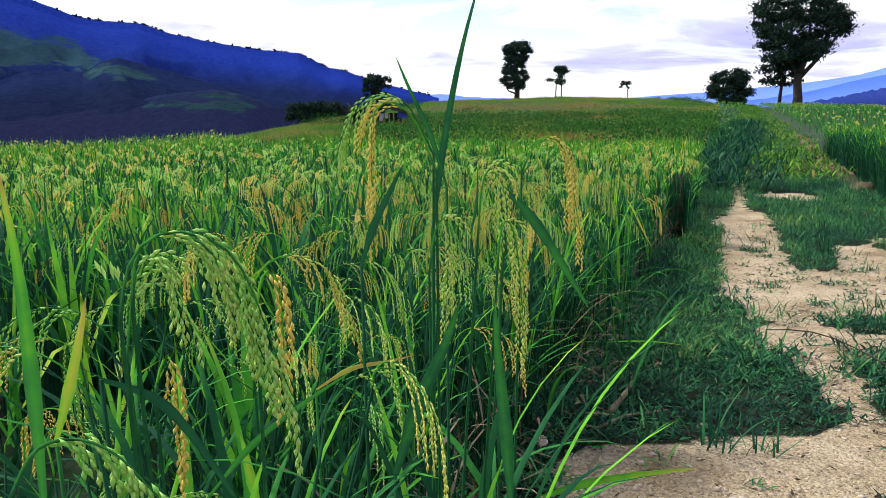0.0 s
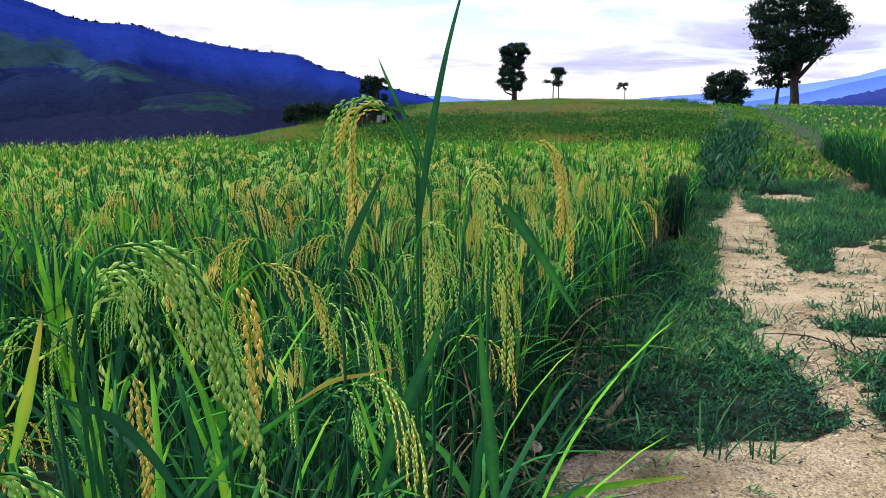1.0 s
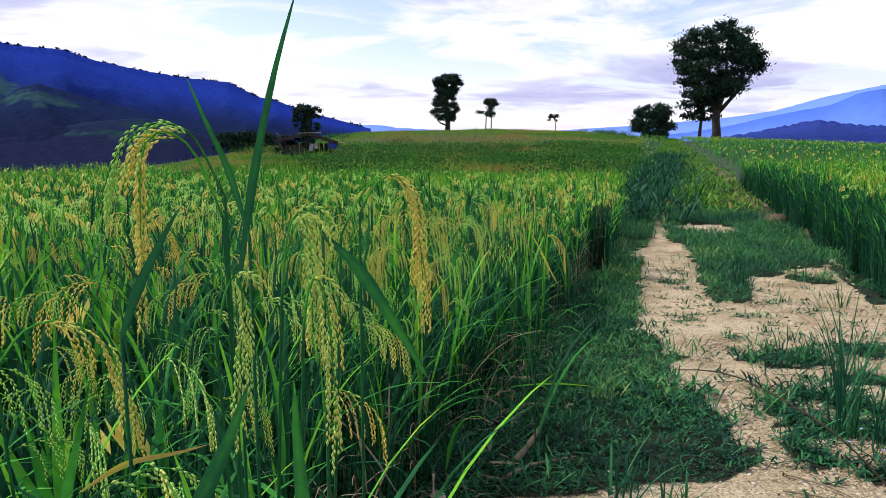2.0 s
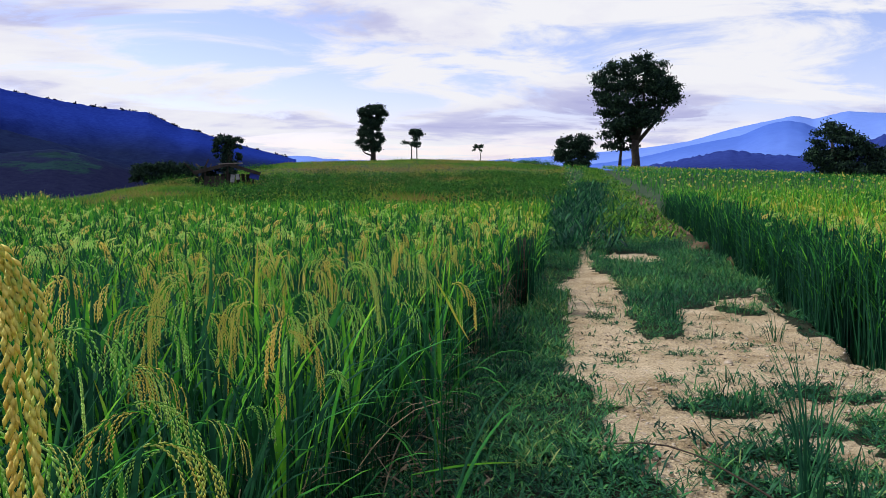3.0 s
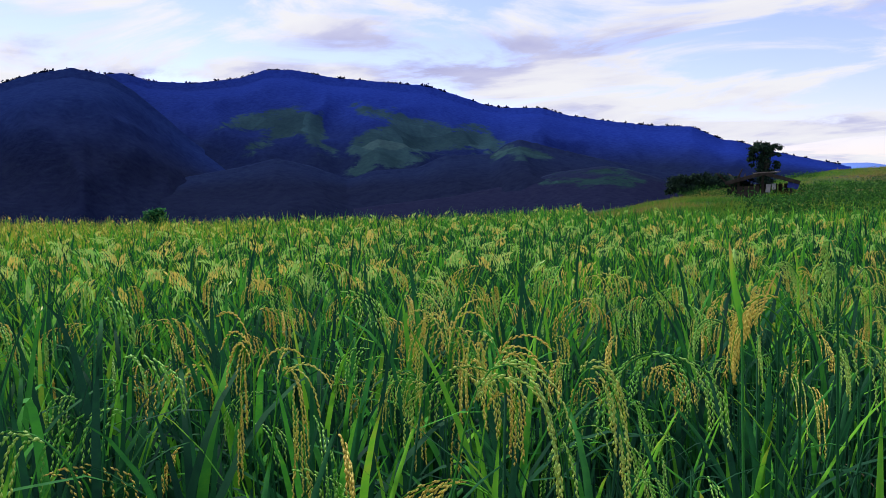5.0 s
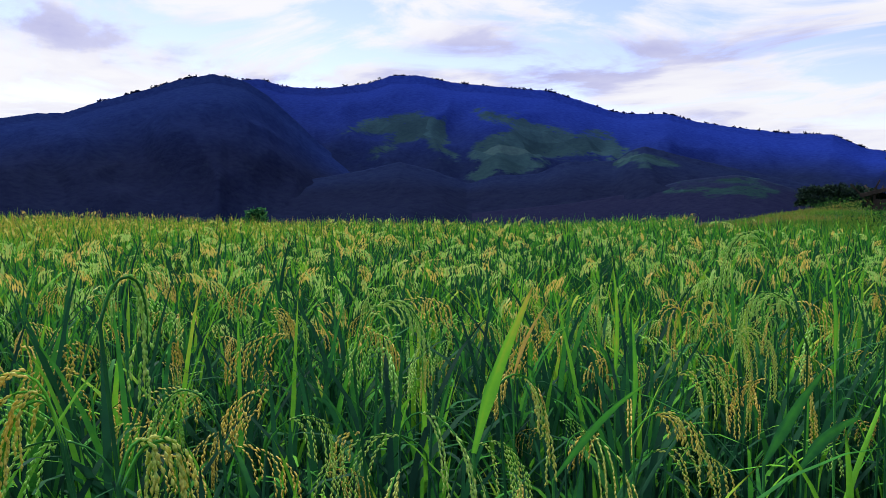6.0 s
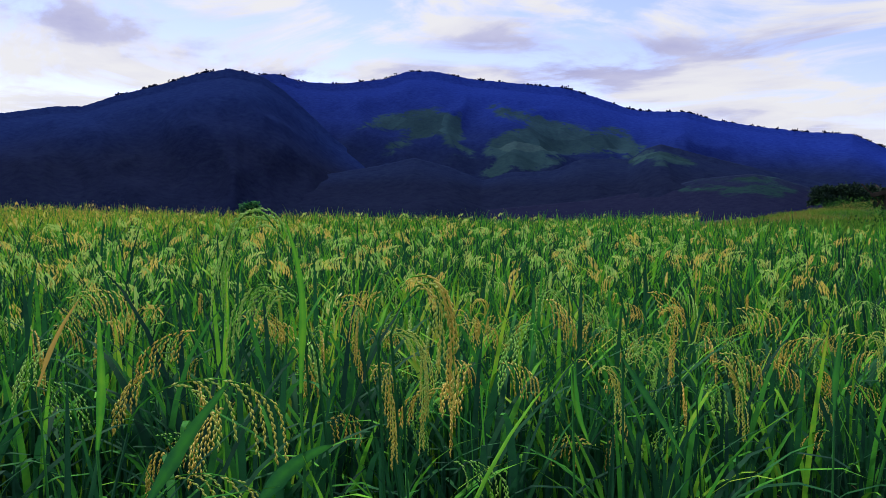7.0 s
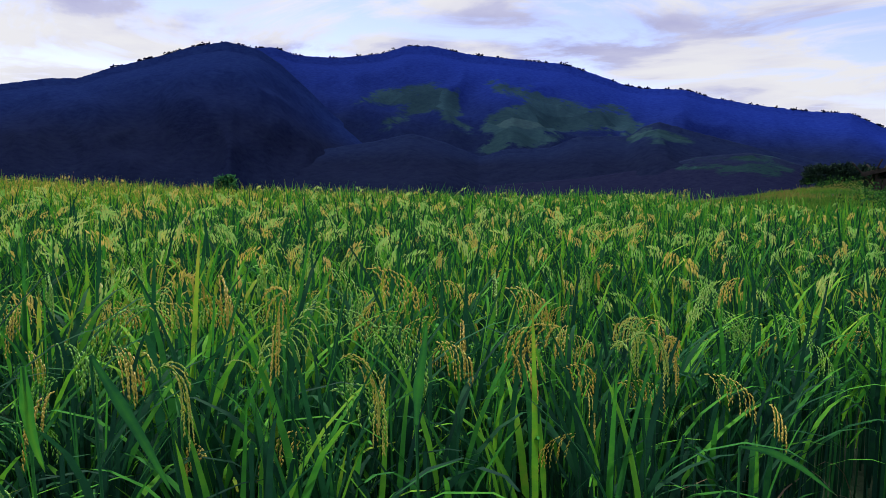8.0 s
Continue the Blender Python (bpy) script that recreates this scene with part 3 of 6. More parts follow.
def arc(n, length, start, bend, power=1.6):
    """Points of a curve in the xz-plane that starts at an angle from upright and bends on, in degrees."""
    s = np.linspace(0, 1, n)
    a = np.radians(start + bend * s ** power)
    step = length / (n - 1)
    x = np.concatenate([[0], np.cumsum(np.sin(a[:-1]) * step)])
    z = np.concatenate([[0], np.cumsum(np.cos(a[:-1]) * step)])
    return np.stack([x, np.zeros(n), z], 1), s


def leaf_shape(length, width, start, bend, segs, fold, tone, tip, wave=0.0):
    """A long tapering blade; tone at its base and tip."""
    P, s = arc(segs + 1, length, start, bend)
    P[:, 1] += wave * np.sin(s * 3.0) * length
    W = width * 0.5 * np.minimum(1, 0.35 + s * 3.0) * np.clip(1 - s, 0, 1) ** 0.55
    V, F = ribbon(P, W, np.array([0, 1.0, 0]), fold)
    k = 3 if fold else 2
    return V, F, np.repeat(tone + (tip - tone) * s ** 3, k), 0


def diamonds(C, D, L, W, r):
    """Flat pointed scales, for seeds far off."""
    D = D / (np.linalg.norm(D, axis=1, keepdims=True) + 1e-9)
    u = np.cross(D, r.normal(size=D.shape))
    u /= np.linalg.norm(u, axis=1, keepdims=True) + 1e-9
    V = np.stack([C - D * L * 0.5, C + u * W, C + D * L * 0.5, C - u * W], 1).reshape(-1, 3)
    i = np.arange(len(C))[:, None, None] * 4
    return V, (i + np.array([[[0, 1, 2], [0, 2, 3]]])).reshape(-1, 3)


def ear_on(r, P, s, strands, grains, ring, size, ripe, hang=1.0, fan=0.075, pull=3.6):
    """An ear along the arched stem P: strands of seeds that leave it and hang."""
    length = np.sum(np.linalg.norm(np.diff(P, axis=0), axis=1))
    out = []
    if ring > 3:
        v, f = tube(P, 0.0013 * (1.4 - s), 3)
        out.append((v, f, np.full(len(v), 0.35 + ripe * 0.35), 0))
    C, D, T = [], [], []
    for k in range(strands):
        u = 0.26 + 0.66 * (k + 0.5) / strands
        p = np.array([np.interp(u, s, P[:, j]) for j in range(3)])
        d = np.array([np.interp(u + 0.06, s, P[:, j]) - np.interp(u - 0.06, s, P[:, j]) for j in range(3)])
        d /= np.linalg.norm(d) + 1e-9
        side = r.normal(size=3) * fan
        side[2] = abs(side[2]) * 0.5
        d = d + side
        reach = length * (0.50 - 0.3 * abs(u - 0.45)) * r.uniform(0.8, 1.2) * hang
        n = max(2, int(round(grains * r.uniform(0.85, 1.15))))
        if ring > 3:
            n = int(np.clip(reach / (size * 0.52), 5, 26))
        hue = ripe + r.uniform(-0.1, 0.1)
        p = p + side * 0.02
        fine = max(1, -(-8 // n))
        for i in range(n):
            q = (i + 0.7) / n
            for _ in range(fine):
                d = d + np.array([0, 0, -1.0]) * (pull / n / fine)
                d /= np.linalg.norm(d)
                p = p + d * reach / n / fine
            zig = np.cross(d, (0.3, 0.9, 0.2))
            zig = zig / (np.linalg.norm(zig) + 1e-9) * (1 if i % 2 else -1)
            off = r.normal(size=3)
            C.append(p + (zig * 0.13 + off * 0.05) * size)
            D.append(d + zig * 0.14 + off * 0.07)
            T.append(hue + 0.12 * q + r.uniform(-0.12, 0.12))
    C, D, T = np.array(C), np.array(D), np.clip(T, 0, 1)
    if ring:
        v, f = spindles(C, D, size * r.uniform(0.9, 1.1, len(C)), size * (0.175 if ring > 3 else 0.18), ring)
        out.append((v, f, np.repeat(T, ring + 2), 1))
    else:
        v, f = diamonds(C, D, size, size * 0.13, r)
        out.append((v, f, np.repeat(T, 4), 1))
    return joined(out)


def panicle_shape(r, length, bend, strands, grains, ring, size, ripe, start=6.0, hang=1.0):
    """A drooping ear that rises from its foot and bends over."""
    P, s = arc(14, length, start, bend, 0.62)
    return ear_on(r, P, s, strands, grains, ring, size, ripe, hang)


def moved(piece, turn, place, tilt=0.0):
    v, f, t, m = piece
    ct, st = math.cos(tilt), math.sin(tilt)
    x, z = v[:, 0] * ct + v[:, 2] * st, -v[:, 0] * st + v[:, 2] * ct
    c, s = math.cos(turn), math.sin(turn)
    w = np.stack([x * c - v[:, 1] * s, x * s + v[:, 1] * c, z], 1) + np.asarray(place)
    return w, f, t, m


def rice_template(r, detail, eared=0.6):
    """A whole plant in one piece, for the rows behind. detail 3 is the finest, 0 the coarsest."""
    out = []
    leaves, segs, ears = [(10, 1, int(r.rand() < 0.5)), (14, 2, int(r.rand() < eared)), (16, 4, int(r.rand() < 0.75)), (15, 6, 1 + int(r.rand() < 0.3))][detail]
    for k in range(leaves):
        base = r.uniform(0.22, 0.48)
        upright = k < leaves * 0.5
        tone = r.uniform(0.04, 0.28) if r.rand() < (0.3, 0.3, 0.4, 0.62)[detail] else r.uniform(0.40, 0.76)
        tip = tone + (r.uniform(0.1, 0.5) if r.rand() < 0.3 else 0.0)
        wide = [0.052, 0.034, 0.023, 0.021][detail]
        le = leaf_shape(r.uniform(0.42, 0.64) if upright else r.uniform(0.34, 0.5), wide * r.uniform(0.8, 1.25), r.uniform(2, 18) if upright else r.uniform(15, 40), r.uniform(10, 75) if upright else r.uniform(60, 130), segs, 0.0, tone, min(tip, 0.84))
        out.append(moved(le, r.uniform(0, 6.28), (r.uniform(-0.05, 0.05), r.uniform(-0.05, 0.05), base if upright else base + 0.1)))
    for k in range(ears):
        turn, lean = r.uniform(0, 6.28), r.uniform(0.02, 0.2)
        top = r.uniform(0.74, 0.95) if detail > 1 else r.uniform(0.68, 0.86)
        place = np.array([math.cos(turn) * lean * top * 0.6, math.sin(turn) * lean * top * 0.6, top])
        ripe = r.uniform(0.68, 0.98) if r.rand() < (0.35, 0.5, 0.45, 0.45)[detail] else r.uniform(0.05, 0.4)
        if detail >= 2:
            st = np.array([[0, 0, 0], place * np.array([0.3, 0.3, 0.5]), place])
            v, f = ribbon(st, [0.003, 0.003, 0.002], np.array([-math.sin(turn), math.cos(turn), 0]))
            out.append((v, f, r.uniform(0.1, 0.6), 0))
        if detail == 3:
            p = panicle_shape(r, r.uniform(0.18, 0.25), r.uniform(130, 172), 7, 11, 3, 0.0125, ripe, hang=0.85)
        elif detail == 2:
            p = panicle_shape(r, r.uniform(0.16, 0.22), r.uniform(130, 170), 6, 4, 0, 0.034, ripe, hang=0.7)
        elif detail == 1:
            p = panicle_shape(r, r.uniform(0.15, 0.2), r.uniform(130, 165), 4, 2, 0, 0.06, ripe, hang=0.6)
        else:
            p = panicle_shape(r, r.uniform(0.15, 0.2), r.uniform(110, 150), 3, 1, 0, 0.12, ripe, hang=0.6)
        out.append(moved(p, turn, place))
    if detail >= 2:
        for k in range(9 if detail == 2 else 16):
            a, h, g = r.uniform(0, 6.28), r.uniform(0.45, 0.75), r.uniform(0.02, 0.1)
            v, f = ribbon(np.array([[g * math.cos(a), g * math.sin(a), 0], [g * 1.4 * math.cos(a), g * 1.4 * math.sin(a), h]]), [0.006, 0.004], np.array([-math.sin(a), math.cos(a), 0]))
            # low tone: dark stems, and the shade among them put into the colour
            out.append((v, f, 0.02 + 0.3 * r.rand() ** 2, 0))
    V, F, T, M = [], [], [], []
    k = 0
    for v, f, t, m in out:
        V.append(v), F.append(f + k), T.append(np.broadcast_to(t, len(v))), M.append(np.broadcast_to(m, len(f)))
        k += len(v)
    return np.concatenate(V), np.concatenate(F), np.concatenate(T), np.concatenate(M)


def field_points(x0, x1, y0, y1, gap, jitter=0.35):
    X, Y = np.meshgrid(np.arange(x0, x1, gap), np.arange(y0, y1, gap), indexing="ij")
    p = np.stack([X.ravel(), Y.ravel()], 1) + rng.uniform(-jitter, jitter, (X.size, 2)) * gap
    return p


WAY = np.array([r[1:3] for r in PATH])


def off_walk(p):
    """The distance of ground points from the way that is walked."""
    return np.min(np.hypot(p[:, None, 0] - WAY[None, :, 0], p[:, None, 1] - WAY[None, :, 1]), axis=1)


def seen_side(p):
    d = p - EYE
    az = np.degrees(np.arctan2(-d[:, 0], d[:, 1]))
    return (az > -62) & (az < 98)


def in_field(p, margin=0.0):
    """Whether a ground point lies in the left or the right rice field."""
    wob = 0.12 * np.sin(p[:, 1] * 2.1) + 0.08 * np.sin(p[:, 1] * 5.3 + 1)
    return (p[:, 0] < left_edge(p[:, 1]) - margin + wob) | (p[:, 0] > right_edge(p[:, 1]) + margin + wob + 0.62)


def skyline(p):
    d = p - EYE
    return np.interp(np.degrees(np.arctan2(-d[:, 0], d[:, 1])), CREST[:, 0], CREST[:, 2])


def patchy(p, scale, seed):
    return np.array([noise.noise((a * scale, b * scale, seed)) for a, b in p])


def growth(p):
    """Lower rough growth on the rise ahead, full-grown rice elsewhere."""
    d = p - EYE
    az, r = np.degrees(np.arctan2(-d[:, 0], d[:, 1])), np.hypot(d[:, 0], d[:, 1])
    low = np.interp(az, FAR_AZ, FAR_CANOPY) / CANOPY
    return 1 + (low - 1) * smooth01((r - 15) / 16)


def on_rise(p):
    """The rough pasture on the rise ahead, beyond the rice."""
    d = p - EYE
    az, r = np.degrees(np.arctan2(-d[:, 0], d[:, 1])), np.hypot(d[:, 0], d[:, 1])
    return (r > 25 + 2 * np.sin(az * 0.7) + 9 * patchy(p, 0.11, 41.0) + 7 * patchy(p, 0.5, 43.0)) & (az > -19) & (az < 18) & (p[:, 0] < left_edge(p[:, 1]))


def rice_behind():
    """The same fields carried on round the start of the walk."""
    p = field_points(-12, 12, -13, 6, 0.6)
    d = off_walk(p)
    p = p[~seen_side(p) & (d > 0.9) & in_field(p)]
    n = len(p)
    temps = [rice_template(rng, 1, 0.8) for _ in range(8)]
    V, F, T, M = spread(temps, rng.randint(0, 8, n), np.column_stack([p, land(p[:, 0], p[:, 1]) - 0.01]), rng.uniform(0, 6.28, n), rng.uniform(0.85, 1.1, n), 0.3 * patchy(p, 0.06, 4.0))
    tagged(new("rice_field", mesh_np("rice_field", V, F, [LEAF, GRAIN], T, mat_index=M)), "ripening rice field on both sides of the track", "rice", kind="stuff")


rice_behind()


def rice_stuff(name, label, detail, near, far, gap, variants, box, size=(0.85, 1.12), shift=0.0, eared=0.6):
    p = field_points(*box, gap)
    p = p[seen_side(p)]
    d = off_walk(p)
    keep = (d >= near) & (d < far) & in_field(p) & ~on_rise(p) & (np.hypot(*(p - EYE).T) < skyline(p) + 6)
    p = p[keep]
    n = len(p)
    z = land(p[:, 0], p[:, 1]) - 0.01
    temps = [rice_template(rng, detail, eared) for _ in range(variants)]
    # exp term: shade of the left field's wall, painted as darker tone
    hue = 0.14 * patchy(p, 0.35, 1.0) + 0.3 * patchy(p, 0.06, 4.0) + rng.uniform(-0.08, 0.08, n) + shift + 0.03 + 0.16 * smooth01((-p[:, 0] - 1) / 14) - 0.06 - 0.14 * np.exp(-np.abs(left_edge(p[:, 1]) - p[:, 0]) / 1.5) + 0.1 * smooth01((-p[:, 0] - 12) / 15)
    s = rng.uniform(*size, n) * (1 + 0.08 * patchy(p, 0.6, 8.0)) * growth(p)
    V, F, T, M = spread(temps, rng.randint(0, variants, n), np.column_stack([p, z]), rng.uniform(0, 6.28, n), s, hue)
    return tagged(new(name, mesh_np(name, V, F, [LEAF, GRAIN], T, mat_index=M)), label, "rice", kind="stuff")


NEAR_RING = 1.25
rice_stuff("rice_rows", "ripening rice plants with drooping green and golden ears", 3, NEAR_RING, 3.2, 0.2, 10, (-5, 8, -2, 10))
rice_stuff("rice_rows", "ripening rice field with green and gold ears", 2, 3.2, 10.0, 0.25, 10, (-14, 16, -4, 16))
rice_stuff("rice_field", "wide ripening rice field, green flecked with gold", 1, 10.0, 32.0, 0.4, 10, (-3, 38, -6, 40), (0.9, 1.15), 0.03, 0.3)
rice_stuff("rice_field", "wide ripening rice field, green thick with golden ears", 1, 10.0, 32.0, 0.4, 10, (-40, -3, -6, 40), (0.9, 1.15), 0.07, 0.95)
rice_stuff("rice_field", "far rice field on the rising ground", 0, 32.0, 170.0, 0.8, 8, (-60, 100, 0, 140), (0.95, 1.2), -0.02)

def rice_edge():
    """Close-set plants that make the wall of the right-hand field beside the track, with its shade put into their
    tones.
    """
    n = 2000
    y = rng.uniform(3.5, 26, n)
    x = right_edge(y) + rng.uniform(0.32, 1.05, n) + 0.12 * np.sin(y * 2.1) + 0.08 * np.sin(y * 5.3 + 1)
    z = np.maximum(land(x, y), land(x + 0.6, y) - 0.1)
    temps = []
    for k in range(8):
        out = []
        for j in range(16):
            a, h, g = rng.uniform(0, 6.28), rng.uniform(0.5, 0.85), rng.uniform(0.0, 0.12)
            v, f = ribbon(np.array([[g * math.cos(a), g * math.sin(a), -0.2], [g * 1.4 * math.cos(a) + rng.uniform(-0.12, 0.12), g * 1.4 * math.sin(a) + rng.uniform(-0.12, 0.12), h]]), [0.007, 0.004], np.array([-math.sin(a), math.cos(a), 0]))
            # stalks and most leaves dark: stem colour plus painted shade of the wall
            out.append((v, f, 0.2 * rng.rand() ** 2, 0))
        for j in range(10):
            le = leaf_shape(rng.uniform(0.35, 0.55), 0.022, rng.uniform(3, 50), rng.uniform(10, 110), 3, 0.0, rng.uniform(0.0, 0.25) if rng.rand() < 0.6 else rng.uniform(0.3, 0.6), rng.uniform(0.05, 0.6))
            out.append(moved(le, rng.uniform(0, 6.28), (rng.uniform(-0.06, 0.06), rng.uniform(-0.06, 0.06), rng.uniform(0.12, 0.62))))
        temps.append(joined(out))
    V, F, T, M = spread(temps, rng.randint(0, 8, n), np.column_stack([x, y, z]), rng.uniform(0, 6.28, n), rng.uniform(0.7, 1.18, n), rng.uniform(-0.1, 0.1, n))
    tagged(new("rice_rows", mesh_np("rice_rows", V, F, [LEAF, GRAIN], T, mat_index=M)), "dense rice plants along the track's bank, toned dark for stems and shade", "rice", kind="stuff")


rice_edge()


# ---- the nearest rice plants, each with its own leaves and ears ----
def near_leaf(r, k):
    upright = k % 3 != 0
    tone = r.uniform(0.04, 0.26) if r.rand() < 0.66 else r.uniform(0.34, 0.68)
    tip = tone + (0.45 if k % 4 == 1 else 0.05)
    v, f, t, m = leaf_shape(r.uniform(0.45, 0.68), r.uniform(0.014, 0.025), r.uniform(3, 18) if upright else r.uniform(18, 40), r.uniform(15, 85) if upright else r.uniform(70, 135), 8, 0.35, tone, min(tip, 0.84), r.uniform(-0.05, 0.05))
    return mesh_np("leaf", v, f, [LEAF], t)


def near_ear(r, k):
    ripe = (0.05, 0.2, 0.32, 0.5, 0.8)[k % 5]
    V, F, T, M = panicle_shape(r, r.uniform(0.22, 0.29), r.uniform(140, 172), 7, 13, 4, 0.0105, ripe)
    return mesh_np("panicle", V, F, [LEAF, GRAIN], T, mat_index=M)


def near_stalk(r):
    P = np.array([[0, 0, 0], [0.015, 0, 0.25], [0.04, 0, 0.55], [0.08, 0, 0.85]])
    v, f = tube(P, [0.004, 0.0035, 0.003, 0.0018], 4)
    return mesh_np("stalk", v, f, [LEAF], np.full(len(v), r.uniform(0.03, 0.35)))


LEAVES = [near_leaf(rng, k) for k in range(16)]
EARS = [near_ear(rng, k) for k in range(15)]
STALKS = [near_stalk(rng) for _ in range(5)]


def rice_plant(x, y, r, size=1.0, stalks=1, leaves=11):
    plant = thing("rice_plant", "ripening rice plant with narrow green leaves and drooping ears", "rice plant", pose(x, y, float(land(x, y)) - 0.01, 0, 0, r.uniform(0, 360)), "rice plants along the track")
    plant.scale = (size,) * 3
    for k in range(stalks):
        turn = radians(k * 360 / stalks + r.uniform(-40, 40))
        h = r.uniform(0.88, 1.08)
        tilt = r.uniform(-0.03, 0.16)
        m = Matrix.Rotation(turn, 4, "Z") @ Matrix.Translation((0.02, 0, 0)) @ Matrix.Rotation(tilt, 4, "Y") @ Matrix.Diagonal((1, 1, h, 1))
        part("stalk", STALKS[r.randint(5)], plant, m=m)
        end = Matrix.Rotation(turn, 4, "Z") @ Matrix.Translation((0.02, 0, 0)) @ Matrix.Rotation(tilt, 4, "Y") @ Vector((0.08, 0, 0.85 * h - 0.005))
        e = Matrix.Translation(end) @ Matrix.Rotation(turn + r.uniform(-0.7, 0.7), 4, "Z") @ Matrix.Scale(r.uniform(0.85, 1.1), 4)
        part("panicle", EARS[r.randint(15)], plant, m=e)
    for k in range(9):
        turn = r.uniform(0, 6.28)
        part("stalk", STALKS[r.randint(5)], plant, m=Matrix.Rotation(turn, 4, "Z") @ Matrix.Translation((r.uniform(0.01, 0.07), 0, 0)) @ Matrix.Diagonal((1.0, 1.0, r.uniform(0.55, 0.85), 1)))
    for k in range(leaves):
        turn = r.uniform(0, 6.28)
        base = Matrix.Rotation(turn, 4, "Z") @ Matrix.Translation((r.uniform(0, 0.04), 0, r.uniform(0.25, 0.5)))
        part("leaf", LEAVES[r.randint(16)], plant, m=base @ Matrix.Scale(r.uniform(0.72, 0.95), 4))
    return plant


def near_rice():
    r = np.random.RandomState(21)
    p = field_points(-2.5, 3.5, 0.32, 8.5, 0.188, 0.3)
    d = off_walk(p)
    p = p[(d < NEAR_RING) & (d > 0.43) & (p[:, 0] < left_edge(p[:, 1]) - 0.02)]
    for x, y in p:
        rice_plant(float(x), float(y), r, r.uniform(0.86, 1.06), 1 + (r.rand() < 0.7))
    return len(p)


near_rice()


def reed_clump(x, y, label, seed):
    """A bunch of dark upright rice stalks tied in by its own dead leaves, with a few ears on top."""
    r = np.random.RandomState(seed)
    clump = thing("rice_clump", label, "rice plant", pose(x, y, float(land(x, y))))
    for k in range(80):
        a, d = r.uniform(0, 6.28), 0.13 * r.rand() ** 0.5
        le = leaf_shape(r.uniform(0.75, 1.1), r.uniform(0.012, 0.022), r.uniform(0, 9), r.uniform(0, 40), 7, 0.3, r.uniform(0.0, 0.16), r.uniform(0.0, 0.3))
        part("blade", mesh_np("blade", le[0], le[1], [LEAF], le[2]), clump, m=pose(d * math.cos(a), d * math.sin(a), 0, 0, 0, r.uniform(0, 360)))
    for k in range(34):
        a, d = r.uniform(0, 6.28), 0.09 * r.rand() ** 0.5
        v, f = tube(np.array([[0, 0, 0], [0.01, 0, 0.4], [0.02, 0.01, 0.85]]), [0.006, 0.005, 0.003], 5)
        part("stalk", mesh_np("stalk", v, f, [LEAF if k % 3 else TWIG], np.full(len(v), 0.02)), clump, m=pose(d * math.cos(a), d * math.sin(a), 0, r.uniform(-4, 4), r.uniform(-4, 4), r.uniform(0, 360)))
    for k in range(4):
        part("panicle", EARS[(3, 4, 8, 9)[k]], clump, m=pose(0.05 * math.cos(k * 2.1), 0.05 * math.sin(k * 2.1), 0.98, 0, 0, k * 97.0))
    return clump


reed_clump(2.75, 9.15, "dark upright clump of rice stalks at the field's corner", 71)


# ---- the plants that stand out: single tall ears and broad leaves ----
hero = np.random.RandomState(77)


def eased(points, n):
    P = np.array(points, float)
    d = np.concatenate([[0], np.cumsum(np.linalg.norm(np.diff(P, axis=0), axis=1))])
    d /= d[-1]
    t = np.linspace(0, 1, n)
    Q = np.stack([np.interp(t, d, P[:, j]) for j in range(3)], 1)
    for _ in range(2):
        Q[1:-1] = 0.25 * Q[:-2] + 0.5 * Q[1:-1] + 0.25 * Q[2:]
    return Q, t


def ear_plant(points, ripe):
    """A rice plant whose one ear arches along the given points; its stalk goes down to the ground."""
    P, s = eased(points, 16)
    foot = np.array([P[0, 0] + hero.uniform(-0.06, 0.02), P[0, 1] + hero.uniform(0.02, 0.12), 0.0])
    foot[2] = float(land(foot[0], foot[1])) - 0.01
    name = "golden" if ripe > 0.65 else "half-ripe" if ripe > 0.3 else "green"
    plant = thing("rice_plant", "rice plant bearing one long drooping %s ear" % name, "rice plant", pose(*foot), "rice plants along the track")
    mid = foot * 0.45 + P[0] * 0.55 + np.array([0.0, 0.03, 0.0])
    v, f = tube(np.array([foot, mid, P[0] - (P[1] - P[0]) * 0.2, P[1]]) - foot, [0.0030, 0.0026, 0.0018, 0.0012], 5)
    part("stalk", mesh_np("stalk", v, f, [LEAF], np.full(len(v), 0.3)), plant)
    size = 0.0105 if P[0, 1] < 0.8 else 0.0088
    length = np.sum(np.linalg.norm(np.diff(P, axis=0), axis=1))
    V, F, T, M = ear_on(hero, P - foot, s, 15, int(np.clip(length * 62, 8, 18)), 5, size, ripe, 0.55, 0.11 if size > 0.01 else 0.15, 3.0)
    part("panicle", mesh_np("panicle", V, F, [LEAF, GRAIN], T, mat_index=M), plant, "%s seeds in hanging strands" % name)
    for k in range(4):
        m = Matrix.Rotation(hero.uniform(0, 6.28), 4, "Z") @ Matrix.Translation((0.01, 0, hero.uniform(0.1, 0.45)))
        part("leaf", LEAVES[hero.randint(16)], plant, m=m)


